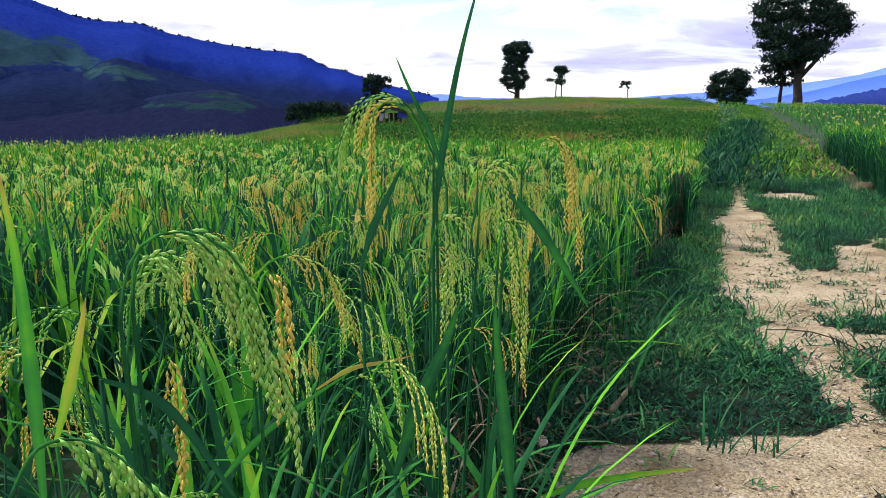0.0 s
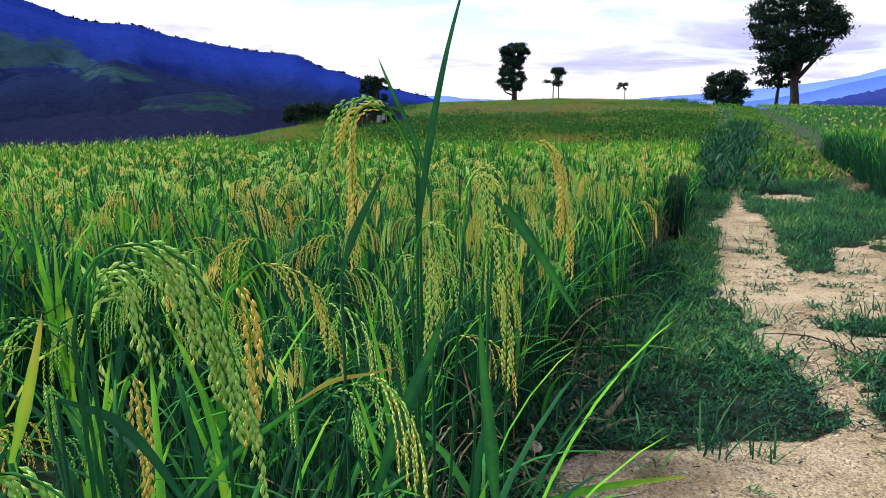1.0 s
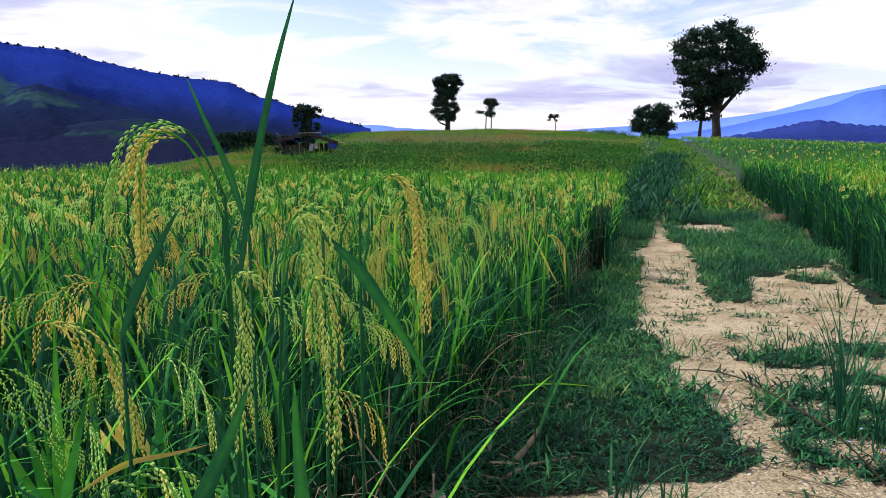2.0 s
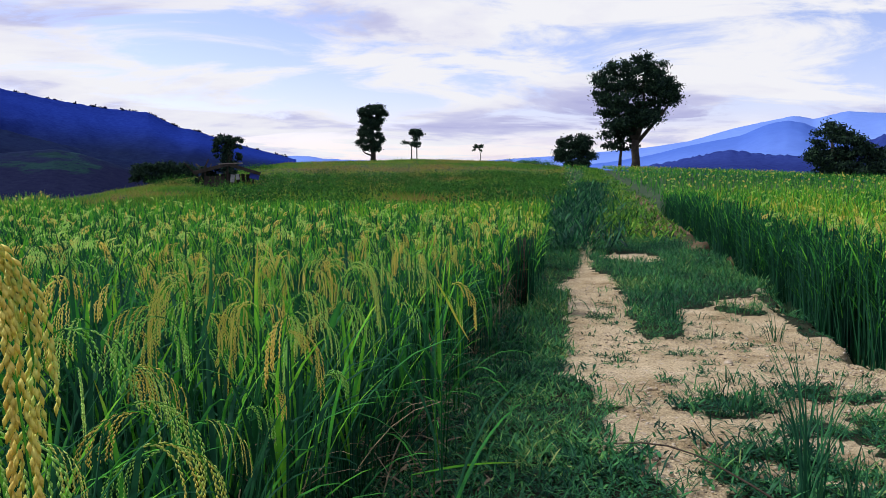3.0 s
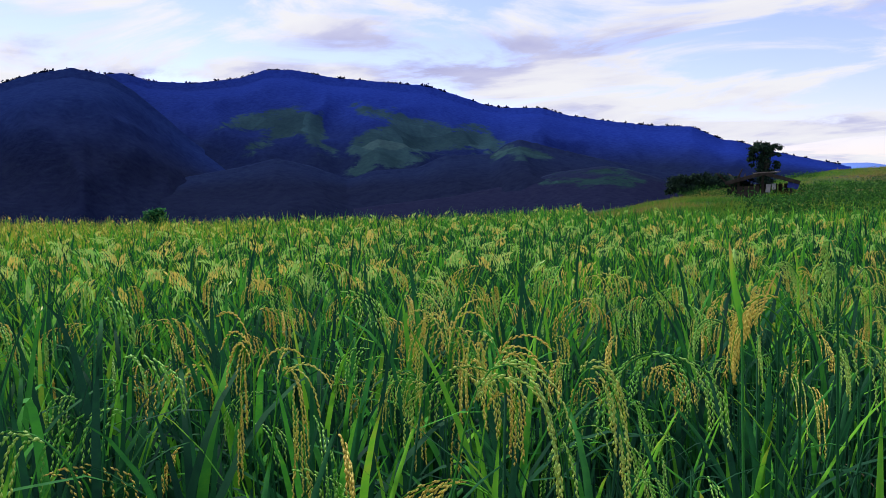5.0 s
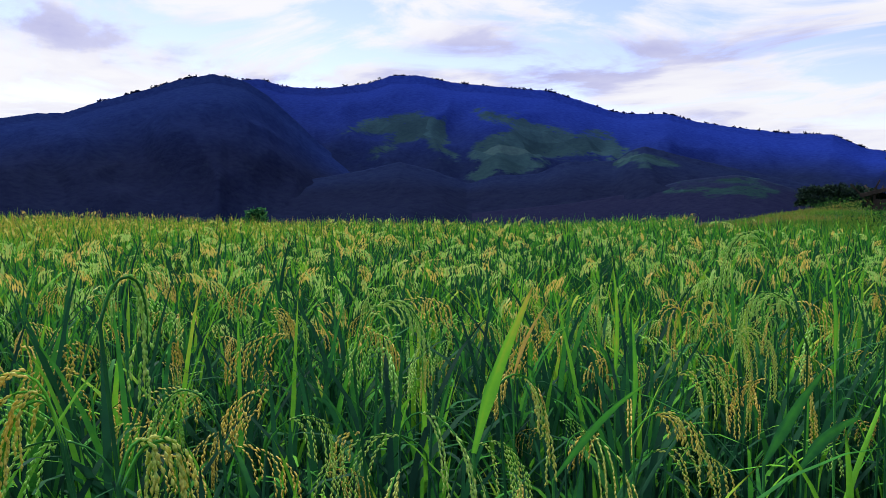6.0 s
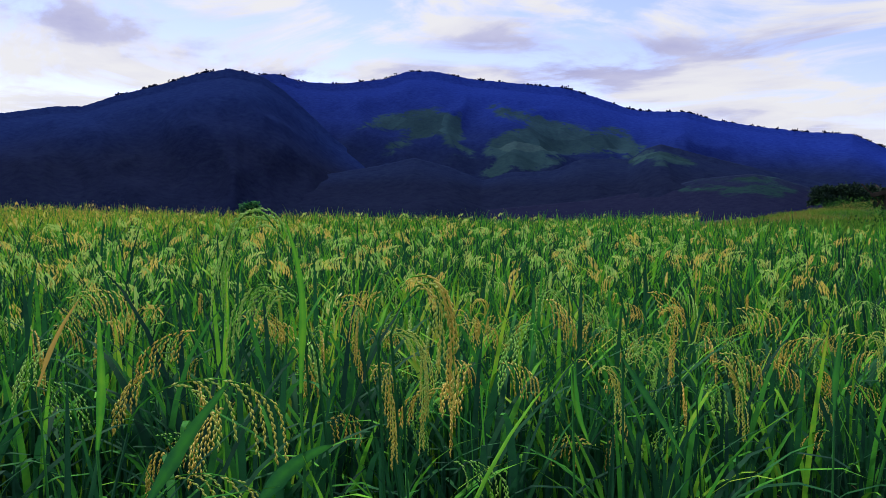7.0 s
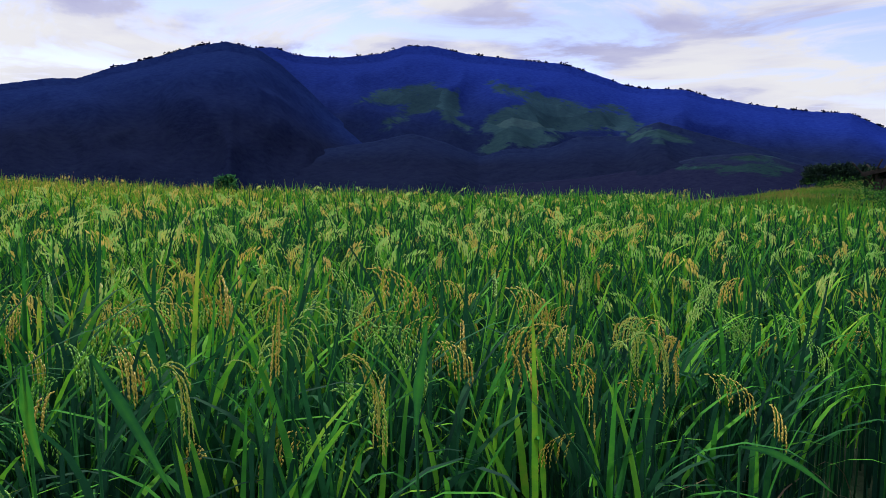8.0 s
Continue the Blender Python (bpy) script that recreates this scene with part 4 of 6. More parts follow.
def broad_leaf(points, width, tone, tip, faces):
    """A grass or rice shoot with one broad blade along the given points."""
    P, s = eased(points, 12)
    foot = np.array([P[0, 0], P[0, 1] + 0.03, 0.0])
    foot[2] = float(land(foot[0], foot[1])) - 0.01
    shoot = thing("rice_shoot", "rice shoot with one broad %s blade" % ("yellowing" if tip > 0.75 else "green"), "rice plant", pose(*foot), "rice shoots along the track")
    d = np.gradient(P, axis=0)
    toward = np.array(faces) + np.array([0.25, -0.1, 0.1]) - P
    side = np.cross(d, toward)
    side /= np.linalg.norm(side, axis=1, keepdims=True) + 1e-9
    W = width * 0.46 * (0.3 + 0.7 * smooth01(s / 0.4)) * np.clip(1 - s, 0, 1) ** 0.62 * (1 + 0.05 * np.sin(s * 23))
    v, f = ribbon(P - foot, W, side, 0.45)
    part("blade", mesh_np("blade", v, f, [LEAF], (np.repeat(tone + 0.08 + (tip - tone) * s ** 2.5, 3) + np.tile([0.0, 0.12, 0.03], len(s)))), shoot)
    if P[0, 2] - foot[2] > 0.05:
        v, f = tube(np.array([foot, (foot + P[0]) / 2 + np.array([0.005, 0.01, 0]), P[0]]) - foot, [0.003, 0.0026, 0.002], 5)
        part("stalk", mesh_np("stalk", v, f, [LEAF], np.full(len(v), min(tone + 0.1, 0.4))), shoot)


ear_plant([(-0.010, 1.023, 1.625), (-0.036, 1.035, 1.694), (-0.069, 1.040, 1.723), (-0.095, 1.037, 1.705), (-0.090, 1.006, 1.531)], 0.72)
ear_plant([(-0.014, 1.057, 1.645), (-0.048, 1.069, 1.716), (-0.094, 1.071, 1.727), (-0.130, 1.064, 1.686), (-0.147, 1.053, 1.623)], 0.15)
ear_plant([(0.105, 1.248, 1.582), (0.132, 1.259, 1.642), (0.163, 1.264, 1.669), (0.195, 1.261, 1.653), (0.225, 1.229, 1.471)], 0.75)
ear_plant([(0.129, 1.273, 1.607), (0.152, 1.282, 1.656), (0.184, 1.283, 1.661), (0.207, 1.276, 1.625), (0.214, 1.257, 1.517)], 0.55)
ear_plant([(0.047, 1.047, 1.532), (0.052, 1.060, 1.607), (0.064, 1.065, 1.636), (0.075, 1.061, 1.615), (0.081, 1.040, 1.494)], 0.38)
ear_plant([(0.072, 1.019, 1.491), (0.076, 1.031, 1.557), (0.087, 1.033, 1.572), (0.098, 1.026, 1.528), (0.111, 0.998, 1.373)], 0.50)
ear_plant([(-0.018, 1.019, 1.491), (-0.011, 1.030, 1.550), (0.003, 1.033, 1.572), (0.010, 1.027, 1.535), (0.001, 1.004, 1.402)], 0.35)
ear_plant([(-0.278, 1.092, 1.443), (-0.254, 1.100, 1.489), (-0.213, 1.102, 1.503), (-0.157, 1.098, 1.475), (-0.116, 1.079, 1.371)], 0.62)
ear_plant([(-0.263, 0.621, 1.535), (-0.258, 0.630, 1.590), (-0.223, 0.634, 1.611), (-0.168, 0.630, 1.590), (-0.110, 0.603, 1.435)], 0.16)
ear_plant([(-0.257, 0.632, 1.542), (-0.255, 0.642, 1.597), (-0.213, 0.643, 1.606), (-0.180, 0.638, 1.574), (-0.138, 0.620, 1.472)], 0.22)
ear_plant([(-0.282, 0.672, 1.480), (-0.275, 0.686, 1.559), (-0.263, 0.689, 1.579), (-0.244, 0.686, 1.559), (-0.224, 0.675, 1.500)], 0.20)
ear_plant([(-0.264, 0.446, 1.467), (-0.251, 0.452, 1.498), (-0.226, 0.453, 1.505), (-0.199, 0.451, 1.494), (-0.168, 0.445, 1.460)], 0.10)
ear_plant([(-0.171, 0.698, 1.514), (-0.167, 0.706, 1.558), (-0.158, 0.707, 1.564), (-0.149, 0.702, 1.535), (-0.143, 0.683, 1.425)], 0.85)
ear_plant([(-0.286, 0.743, 1.421), (-0.281, 0.749, 1.455), (-0.272, 0.751, 1.468), (-0.265, 0.745, 1.432), (-0.258, 0.726, 1.327)], 0.80)
ear_plant([(0.061, 3.008, 1.316), (0.052, 3.015, 1.397), (0.016, 3.019, 1.420), (-0.041, 3.018, 1.367), (-0.073, 3.003, 1.173)], 0.60)
ear_plant([(0.044, 3.027, 1.301), (0.029, 3.035, 1.384), (-0.013, 3.038, 1.394), (-0.044, 3.032, 1.301), (-0.059, 3.016, 1.105)], 0.65)
ear_plant([(0.054, 3.678, 1.161), (0.052, 3.691, 1.312), (0.034, 3.696, 1.354), (0.024, 3.690, 1.282), (0.019, 3.678, 1.131)], 0.75)
ear_plant([(0.226, 3.052, 1.238), (0.200, 3.060, 1.317), (0.173, 3.063, 1.331), (0.136, 3.061, 1.281), (0.116, 3.046, 1.100)], 0.65)
ear_plant([(0.216, 3.072, 1.232), (0.200, 3.080, 1.308), (0.181, 3.082, 1.324), (0.162, 3.077, 1.254), (0.150, 3.063, 1.082)], 0.70)
ear_plant([(0.263, 2.963, 1.159), (0.294, 2.969, 1.247), (0.345, 2.967, 1.259), (0.385, 2.961, 1.213), (0.410, 2.948, 1.078)], 0.72)
ear_plant([(0.257, 3.966, 1.127), (0.250, 3.983, 1.325), (0.221, 3.987, 1.359), (0.193, 3.984, 1.299), (0.183, 3.967, 1.092)], 0.60)
ear_plant([(0.248, 3.966, 1.127), (0.255, 3.983, 1.325), (0.273, 3.984, 1.351), (0.284, 3.977, 1.282), (0.274, 3.960, 1.075)], 0.80)
ear_plant([(0.091, 3.676, 1.161), (0.108, 3.687, 1.304), (0.131, 3.687, 1.319), (0.148, 3.682, 1.266), (0.167, 3.667, 1.100)], 0.65)
ear_plant([(0.467, 3.557, 1.182), (0.504, 3.569, 1.355), (0.548, 3.569, 1.383), (0.605, 3.561, 1.326), (0.628, 3.545, 1.153)], 0.35)
ear_plant([(0.409, 3.756, 1.121), (0.435, 3.772, 1.327), (0.451, 3.773, 1.350), (0.471, 3.767, 1.295), (0.476, 3.759, 1.200)], 0.80)
ear_plant([(0.768, 3.096, 1.284), (0.785, 3.101, 1.350), (0.819, 3.100, 1.361), (0.852, 3.095, 1.328), (0.873, 3.086, 1.228)], 0.70)
ear_plant([(0.238, 2.859, 1.100), (0.252, 2.863, 1.160), (0.271, 2.863, 1.169), (0.285, 2.860, 1.146), (0.298, 2.856, 1.109)], 0.12)
ear_plant([(0.387, 2.850, 1.099), (0.425, 2.854, 1.164), (0.444, 2.853, 1.169), (0.462, 2.850, 1.145), (0.476, 2.846, 1.108)], 0.08)
ear_plant([(0.554, 3.740, 1.235), (0.571, 3.751, 1.328), (0.599, 3.758, 1.337), (0.622, 3.758, 1.281), (0.641, 3.752, 1.152)], 0.40)
ear_plant([(0.063, 3.007, 1.335), (0.056, 3.010, 1.389), (0.028, 3.005, 1.399), (-0.007, 2.995, 1.364), (-0.042, 2.976, 1.221)], 0.55)
ear_plant([(0.240, 3.037, 1.240), (0.229, 3.041, 1.312), (0.201, 3.036, 1.330), (0.169, 3.027, 1.305), (0.149, 3.015, 1.205)], 0.55)
ear_plant([(1.143, 5.214, 1.336), (1.120, 5.206, 1.432), (1.082, 5.183, 1.497), (1.053, 5.156, 1.458), (1.040, 5.137, 1.352)], 0.08)
ear_plant([(1.175, 5.209, 1.287), (1.147, 5.194, 1.365), (1.111, 5.169, 1.386), (1.085, 5.147, 1.355), (1.075, 5.132, 1.286)], 0.15)
ear_plant([(1.297, 5.205, 1.320), (1.310, 5.221, 1.393), (1.341, 5.246, 1.411), (1.365, 5.262, 1.385), (1.381, 5.262, 1.245)], 0.75)
ear_plant([(1.297, 5.230, 1.325), (1.313, 5.248, 1.382), (1.335, 5.266, 1.399), (1.347, 5.272, 1.366), (1.348, 5.265, 1.284)], 0.50)
ear_plant([(1.068, 4.680, 1.226), (1.095, 4.705, 1.270), (1.125, 4.727, 1.264), (1.145, 4.740, 1.239), (1.158, 4.745, 1.185)], 0.60)
ear_plant([(0.910, 4.628, 1.292), (0.924, 4.641, 1.311), (0.945, 4.656, 1.299), (0.958, 4.662, 1.260), (0.972, 4.665, 1.176)], 0.45)
ear_plant([(0.718, 4.547, 1.318), (0.731, 4.563, 1.387), (0.762, 4.589, 1.404), (0.788, 4.606, 1.380), (0.802, 4.611, 1.319)], 0.20)
ear_plant([(1.373, 6.076, 1.168), (1.372, 6.082, 1.249), (1.362, 6.076, 1.274), (1.356, 6.069, 1.237), (1.356, 6.059, 1.122)], 0.85)
ear_plant([(1.389, 6.142, 1.063), (1.404, 6.160, 1.141), (1.437, 6.186, 1.147), (1.463, 6.202, 1.100), (1.478, 6.204, 0.993)], 0.60)
ear_plant([(1.220, 6.132, 0.985), (1.219, 6.143, 1.123), (1.252, 6.172, 1.162), (1.281, 6.196, 1.187), (1.298, 6.214, 1.238)], 0.30)
ear_plant([(0.765, 5.744, 1.143), (0.760, 5.748, 1.247), (0.749, 5.742, 1.267), (0.748, 5.737, 1.223), (0.758, 5.735, 1.097)], 0.85)
ear_plant([(1.159, 5.417, 1.165), (1.150, 5.414, 1.220), (1.134, 5.403, 1.239), (1.143, 5.405, 1.180), (1.156, 5.406, 1.070)], 0.70)
ear_plant([(0.872, 5.697, 1.111), (0.876, 5.708, 1.208), (0.905, 5.732, 1.228), (0.933, 5.750, 1.188), (0.940, 5.739, 0.983)], 0.50)
ear_plant([(1.671, 6.930, 1.002), (1.678, 6.942, 1.088), (1.692, 6.954, 1.103), (1.706, 6.961, 1.060), (1.715, 6.962, 0.981)], 0.90)
ear_plant([(1.598, 6.872, 0.972), (1.597, 6.882, 1.116), (1.613, 6.896, 1.128), (1.632, 6.907, 1.088), (1.639, 6.907, 1.016)], 0.40)
ear_plant([(0.605, 6.367, 1.001), (0.609, 6.385, 1.183), (0.623, 6.397, 1.199), (0.637, 6.405, 1.176), (0.645, 6.407, 1.113)], 0.85)
ear_plant([(0.950, 5.604, 1.128), (0.937, 5.602, 1.221), (0.966, 5.626, 1.240), (1.005, 5.653, 1.213), (1.021, 5.653, 1.082)], 0.40)
ear_plant([(1.283, 5.913, 1.062), (1.255, 5.899, 1.149), (1.278, 5.917, 1.159), (1.299, 5.930, 1.121), (1.308, 5.931, 1.043)], 0.50)
ear_plant([(1.780, 6.604, 1.031), (1.746, 6.592, 1.139), (1.761, 6.607, 1.171), (1.797, 6.632, 1.161), (1.815, 6.637, 1.086)], 0.35)
broad_leaf([(-0.016, 1.136, 1.518), (0.001, 1.160, 1.657), (0.026, 1.183, 1.787), (0.055, 1.202, 1.893)], 0.016, 0.10, 0.20, (0.0, 0.0, 1.7))
broad_leaf([(0.005, 1.099, 1.596), (-0.019, 1.112, 1.674), (-0.047, 1.122, 1.729), (-0.067, 1.131, 1.777)], 0.012, 0.15, 0.30, (0.0, 0.0, 1.7))
broad_leaf([(0.085, 1.150, 1.590), (0.122, 1.146, 1.560), (0.165, 1.134, 1.495), (0.216, 1.117, 1.412)], 0.024, 0.20, 0.30, (0.0, 0.0, 1.7))
broad_leaf([(0.087, 0.927, 1.201), (0.080, 0.945, 1.300), (0.069, 0.962, 1.400), (0.066, 0.974, 1.463)], 0.026, 0.20, 0.30, (0.0, 0.0, 1.7))
broad_leaf([(-0.061, 0.935, 1.243), (-0.028, 0.952, 1.343), (0.004, 0.964, 1.407), (0.022, 0.974, 1.463)], 0.030, 0.15, 0.25, (0.0, 0.0, 1.7))
broad_leaf([(-0.305, 0.557, 1.401), (-0.313, 0.572, 1.486), (-0.324, 0.588, 1.579), (-0.341, 0.602, 1.660)], 0.017, 0.30, 0.85, (0.0, 0.0, 1.7))
broad_leaf([(-0.355, 0.679, 1.402), (-0.342, 0.688, 1.453), (-0.332, 0.697, 1.504), (-0.328, 0.702, 1.532)], 0.016, 0.62, 0.88, (0.0, 0.0, 1.7))
broad_leaf([(-0.305, 0.669, 1.464), (-0.254, 0.667, 1.450), (-0.219, 0.660, 1.410), (-0.179, 0.649, 1.351)], 0.014, 0.05, 0.10, (0.0, 0.0, 1.7))
broad_leaf([(-0.178, 1.049, 1.315), (-0.130, 1.055, 1.346), (-0.075, 1.056, 1.354), (-0.039, 1.058, 1.363)], 0.010, 0.80, 1.00, (0.0, 0.0, 1.7))
broad_leaf([(0.247, 2.183, 0.543), (0.416, 2.193, 0.602), (0.603, 2.198, 0.630), (0.767, 2.201, 0.647)], 0.035, 0.45, 0.80, (0.0, 0.0, 1.7))
broad_leaf([(-0.104, 0.981, 1.506), (-0.089, 0.990, 1.556), (-0.068, 0.997, 1.598), (-0.050, 1.004, 1.634)], 0.016, 0.05, 0.10, (0.0, 0.0, 1.7))
broad_leaf([(-0.234, 0.927, 1.201), (-0.248, 0.936, 1.251), (-0.255, 0.942, 1.286), (-0.259, 0.944, 1.293)], 0.020, 0.60, 0.60, (0.0, 0.0, 1.7))
broad_leaf([(-0.269, 0.837, 1.264), (-0.217, 0.848, 1.327), (-0.158, 0.856, 1.372), (-0.103, 0.862, 1.407)], 0.012, 0.30, 0.40, (0.0, 0.0, 1.7))
broad_leaf([(0.227, 3.130, 1.149), (0.222, 3.139, 1.275), (0.223, 3.148, 1.386), (0.229, 3.157, 1.474)], 0.024, 0.50, 0.90, (0.7, 2.1, 1.6))
broad_leaf([(0.428, 3.175, 1.179), (0.447, 3.184, 1.242), (0.470, 3.193, 1.289), (0.489, 3.198, 1.304)], 0.035, 0.25, 0.30, (0.7, 2.1, 1.6))
broad_leaf([(0.792, 3.368, 1.327), (0.826, 3.371, 1.275), (0.869, 3.373, 1.188), (0.912, 3.376, 1.114)], 0.014, 0.70, 0.85, (0.7, 2.1, 1.6))
broad_leaf([(0.101, 2.855, 1.253), (0.122, 2.866, 1.338), (0.127, 2.873, 1.411), (0.126, 2.880, 1.497)], 0.020, 0.10, 0.20, (0.7, 2.1, 1.6))
broad_leaf([(0.952, 4.504, 1.238), (0.962, 4.517, 1.300), (0.979, 4.536, 1.368), (1.001, 4.560, 1.441)], 0.026, 0.50, 0.80, (1.7, 4.1, 1.5))
broad_leaf([(1.174, 4.942, 1.147), (1.189, 4.958, 1.183), (1.215, 4.982, 1.241), (1.244, 5.010, 1.293)], 0.026, 0.25, 0.30, (1.7, 4.1, 1.5))
broad_leaf([(0.745, 5.369, 1.113), (0.746, 5.380, 1.228), (0.741, 5.385, 1.320), (0.731, 5.384, 1.394)], 0.016, 0.55, 0.65, (1.7, 4.1, 1.5))
broad_leaf([(0.665, 5.062, 1.183), (0.678, 5.077, 1.243), (0.695, 5.095, 1.294), (0.715, 5.114, 1.334)], 0.012, 0.90, 1.00, (1.7, 4.1, 1.5))
broad_leaf([(0.973, 4.664, 1.163), (1.011, 4.699, 1.228), (1.040, 4.725, 1.267), (1.069, 4.750, 1.293)], 0.016, 0.30, 0.50, (1.7, 4.1, 1.5))
broad_leaf([(1.197, 5.083, 1.108), (1.223, 5.107, 1.152), (1.250, 5.130, 1.178), (1.273, 5.148, 1.189)], 0.032, 0.20, 0.30, (2.0, 4.5, 1.5))
broad_leaf([(0.939, 5.014, 1.145), (0.940, 5.022, 1.224), (0.935, 5.024, 1.287), (0.929, 5.025, 1.346)], 0.018, 0.45, 0.50, (2.0, 4.5, 1.5))
broad_leaf([(1.235, 5.125, 1.253), (1.233, 5.132, 1.354), (1.227, 5.133, 1.411), (1.206, 5.123, 1.483)], 0.014, 0.50, 0.45, (2.0, 4.5, 1.5))
broad_leaf([(1.333, 5.668, 1.209), (1.340, 5.667, 1.151), (1.352, 5.670, 1.108), (1.366, 5.676, 1.073)], 0.024, 0.40, 0.50, (2.4, 5.2, 1.5))
broad_leaf([(1.402, 5.721, 1.224), (1.435, 5.739, 1.167), (1.468, 5.756, 1.111), (1.501, 5.773, 1.047)], 0.022, 0.20, 0.30, (2.4, 5.2, 1.5))
broad_leaf([(1.682, 6.040, 1.112), (1.680, 6.047, 1.175), (1.683, 6.055, 1.223), (1.683, 6.059, 1.262)], 0.022, 0.25, 0.30, (2.4, 5.2, 1.5))
broad_leaf([(2.018, 6.408, 1.057), (2.053, 6.434, 1.053), (2.096, 6.463, 1.028), (2.141, 6.491, 0.986)], 0.016, 0.25, 0.30, (2.4, 5.2, 1.5))
broad_leaf([(0.681, 3.142, 0.754), (0.827, 3.264, 0.724), (0.974, 3.386, 0.682), (1.120, 3.508, 0.628)], 0.012, 0.45, 0.70, (0.1, 0.1, 1.7))
ear_plant([(0.826, 4.072, 1.338), (0.799, 4.073, 1.388), (0.774, 4.059, 1.399), (0.747, 4.027, 1.378), (0.736, 4.007, 1.334), (0.733, 3.995, 1.290)], 0.80)
ear_plant([(0.811, 4.083, 1.330), (0.786, 4.083, 1.372), (0.762, 4.069, 1.377), (0.742, 4.049, 1.357), (0.733, 4.036, 1.321), (0.733, 4.028, 1.275)], 0.72)
ear_plant([(0.793, 4.092, 1.328), (0.769, 4.092, 1.362), (0.750, 4.083, 1.362), (0.737, 4.072, 1.340), (0.732, 4.065, 1.307), (0.731, 4.061, 1.269)], 0.62)
ear_plant([(0.877, 4.081, 1.445), (0.869, 4.094, 1.470), (0.865, 4.108, 1.483), (0.864, 4.125, 1.476), (0.862, 4.133, 1.442), (0.862, 4.129, 1.378)], 0.14)
ear_plant([(1.005, 4.017, 1.358), (0.995, 4.031, 1.380), (0.994, 4.047, 1.382), (0.993, 4.052, 1.363), (0.988, 4.051, 1.341), (0.983, 4.052, 1.322)], 0.45)
ear_plant([(0.999, 4.023, 1.353), (0.992, 4.042, 1.376), (0.996, 4.062, 1.378), (1.000, 4.071, 1.359), (1.000, 4.075, 1.336), (0.998, 4.078, 1.316)], 0.50)
ear_plant([(0.702, 4.327, 1.270), (0.675, 4.327, 1.303), (0.646, 4.313, 1.312), (0.625, 4.295, 1.286), (0.619, 4.284, 1.241)], 0.08)
broad_leaf([(0.749, 3.997, 1.349), (0.741, 4.003, 1.393), (0.734, 4.005, 1.433), (0.728, 4.008, 1.486)], 0.026, 0.45, 1.00, (1.4, 3.6, 1.6))


# ---- verge: low leafy grass, tufts, grit ----
def verge_template(r, n, length, width, spreadr, low=25, high=85):
    out = []
    for k in range(n):
        le = leaf_shape(length * r.uniform(0.6, 1.3), width * r.uniform(0.7, 1.3), r.uniform(low, high), r.uniform(10, 60), 2, 0.0, r.uniform(0.0, 0.8), r.uniform(0.2, 0.85))
        out.append(moved(le, r.uniform(0, 6.28), (r.uniform(-spreadr, spreadr), r.uniform(-spreadr, spreadr), r.uniform(0, length * 0.6))))
    V, F, T, M = [], [], [], []
    k = 0
    for v, f, t, m in out:
        V.append(v), F.append(f + k), T.append(t), M.append(np.full(len(f), m))
        k += len(v)
    return np.concatenate(V), np.concatenate(F), np.concatenate(T), np.concatenate(M)


def bare(p):
    """How bare the lane is: the two worn wheel tracks and the sandy apron."""
    x, y = p[:, 0], p[:, 1]
    n = 0.22 * patchy(p, 0.9, 11.0) + 0.15 * patchy(p, 2.7, 13.0) + 0.16 * patchy(p, 6.0, 15.0)
    l1 = np.interp(y, [-16, -3, 2.2, 2.75, 2.95, 3.3, 3.9, 4.7, 5.1, 5.3, 6.2, 8.05, 10.9, 12.9, 16.5, 22, 25], [-4.2, -1.0, 0.3, 0.55, 1.50, 1.69, 1.88, 1.92, 2.25, 2.25, 2.23, 2.93, 3.91, 4.82, 6.15, 8.25, 9.4])
    r1 = np.interp(y, [-3, 6.9, 7.5, 8.1, 9.6, 10.8, 12.9, 14.4, 17, 22, 25], [9, 9, 3.5, 3.65, 4.18, 4.56, 5.08, 5.55, 6.6, 8.55, 9.4])
    worn = (x > l1 - 0.06 + 0.7 * n) & (x < r1 + 0.6 * n)
    apron = (y < np.interp(x, [3.4, 3.9, 4.5, 4.8, 5.4, 6.0], [7.5, 7.6, 9.0, 8.9, 9.6, 9.8]) + n) & (x > 3.2) & (x < right_edge(y) - 0.15)
    spot = np.hypot((x - 6.35) / 0.55, (y - 14.4) / 0.8) + n < 1
    green = np.minimum.reduce([np.hypot((x - a) / c, (y - b) / d) for a, b, c, d in ((2.45, 3.7, 0.42, 0.55), (2.05, 3.05, 0.28, 0.4), (2.8, 4.95, 0.26, 0.25), (3.2, 4.3, 0.45, 0.35), (3.7, 5.2, 0.3, 0.3), (2.9, 3.2, 0.6, 0.5))]) + 2.2 * n < 1
    green &= patchy(p, 4.5, 77.0) > -0.12
    fringe = np.hypot((x - 5.15) / 0.25, (y - 8.7) / 0.3) + n < 1
    return (worn | apron | spot) & ~green & ~fringe


def mark_turf():
    """Darker soil on the track wherever grass roots in it: humus, with the shade between the blades painted in."""
    me = track.data
    co = np.empty(len(me.vertices) * 3, np.float32)
    me.vertices.foreach_get("co", co)
    p = co.reshape(-1, 3)[:, :2].astype(float)
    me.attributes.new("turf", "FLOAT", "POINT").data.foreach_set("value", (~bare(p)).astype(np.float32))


mark_turf()


def lane_points(y0, y1, gap):
    p = field_points(-2 if y0 > 0 else -6, 8 if y1 < 12 else 12 if y1 < 20 else 54, y0, y1, gap, 0.5)
    return p[(p[:, 0] > left_edge(p[:, 1]) - 0.35) & (p[:, 0] < right_edge(p[:, 1]) + 0.25)]


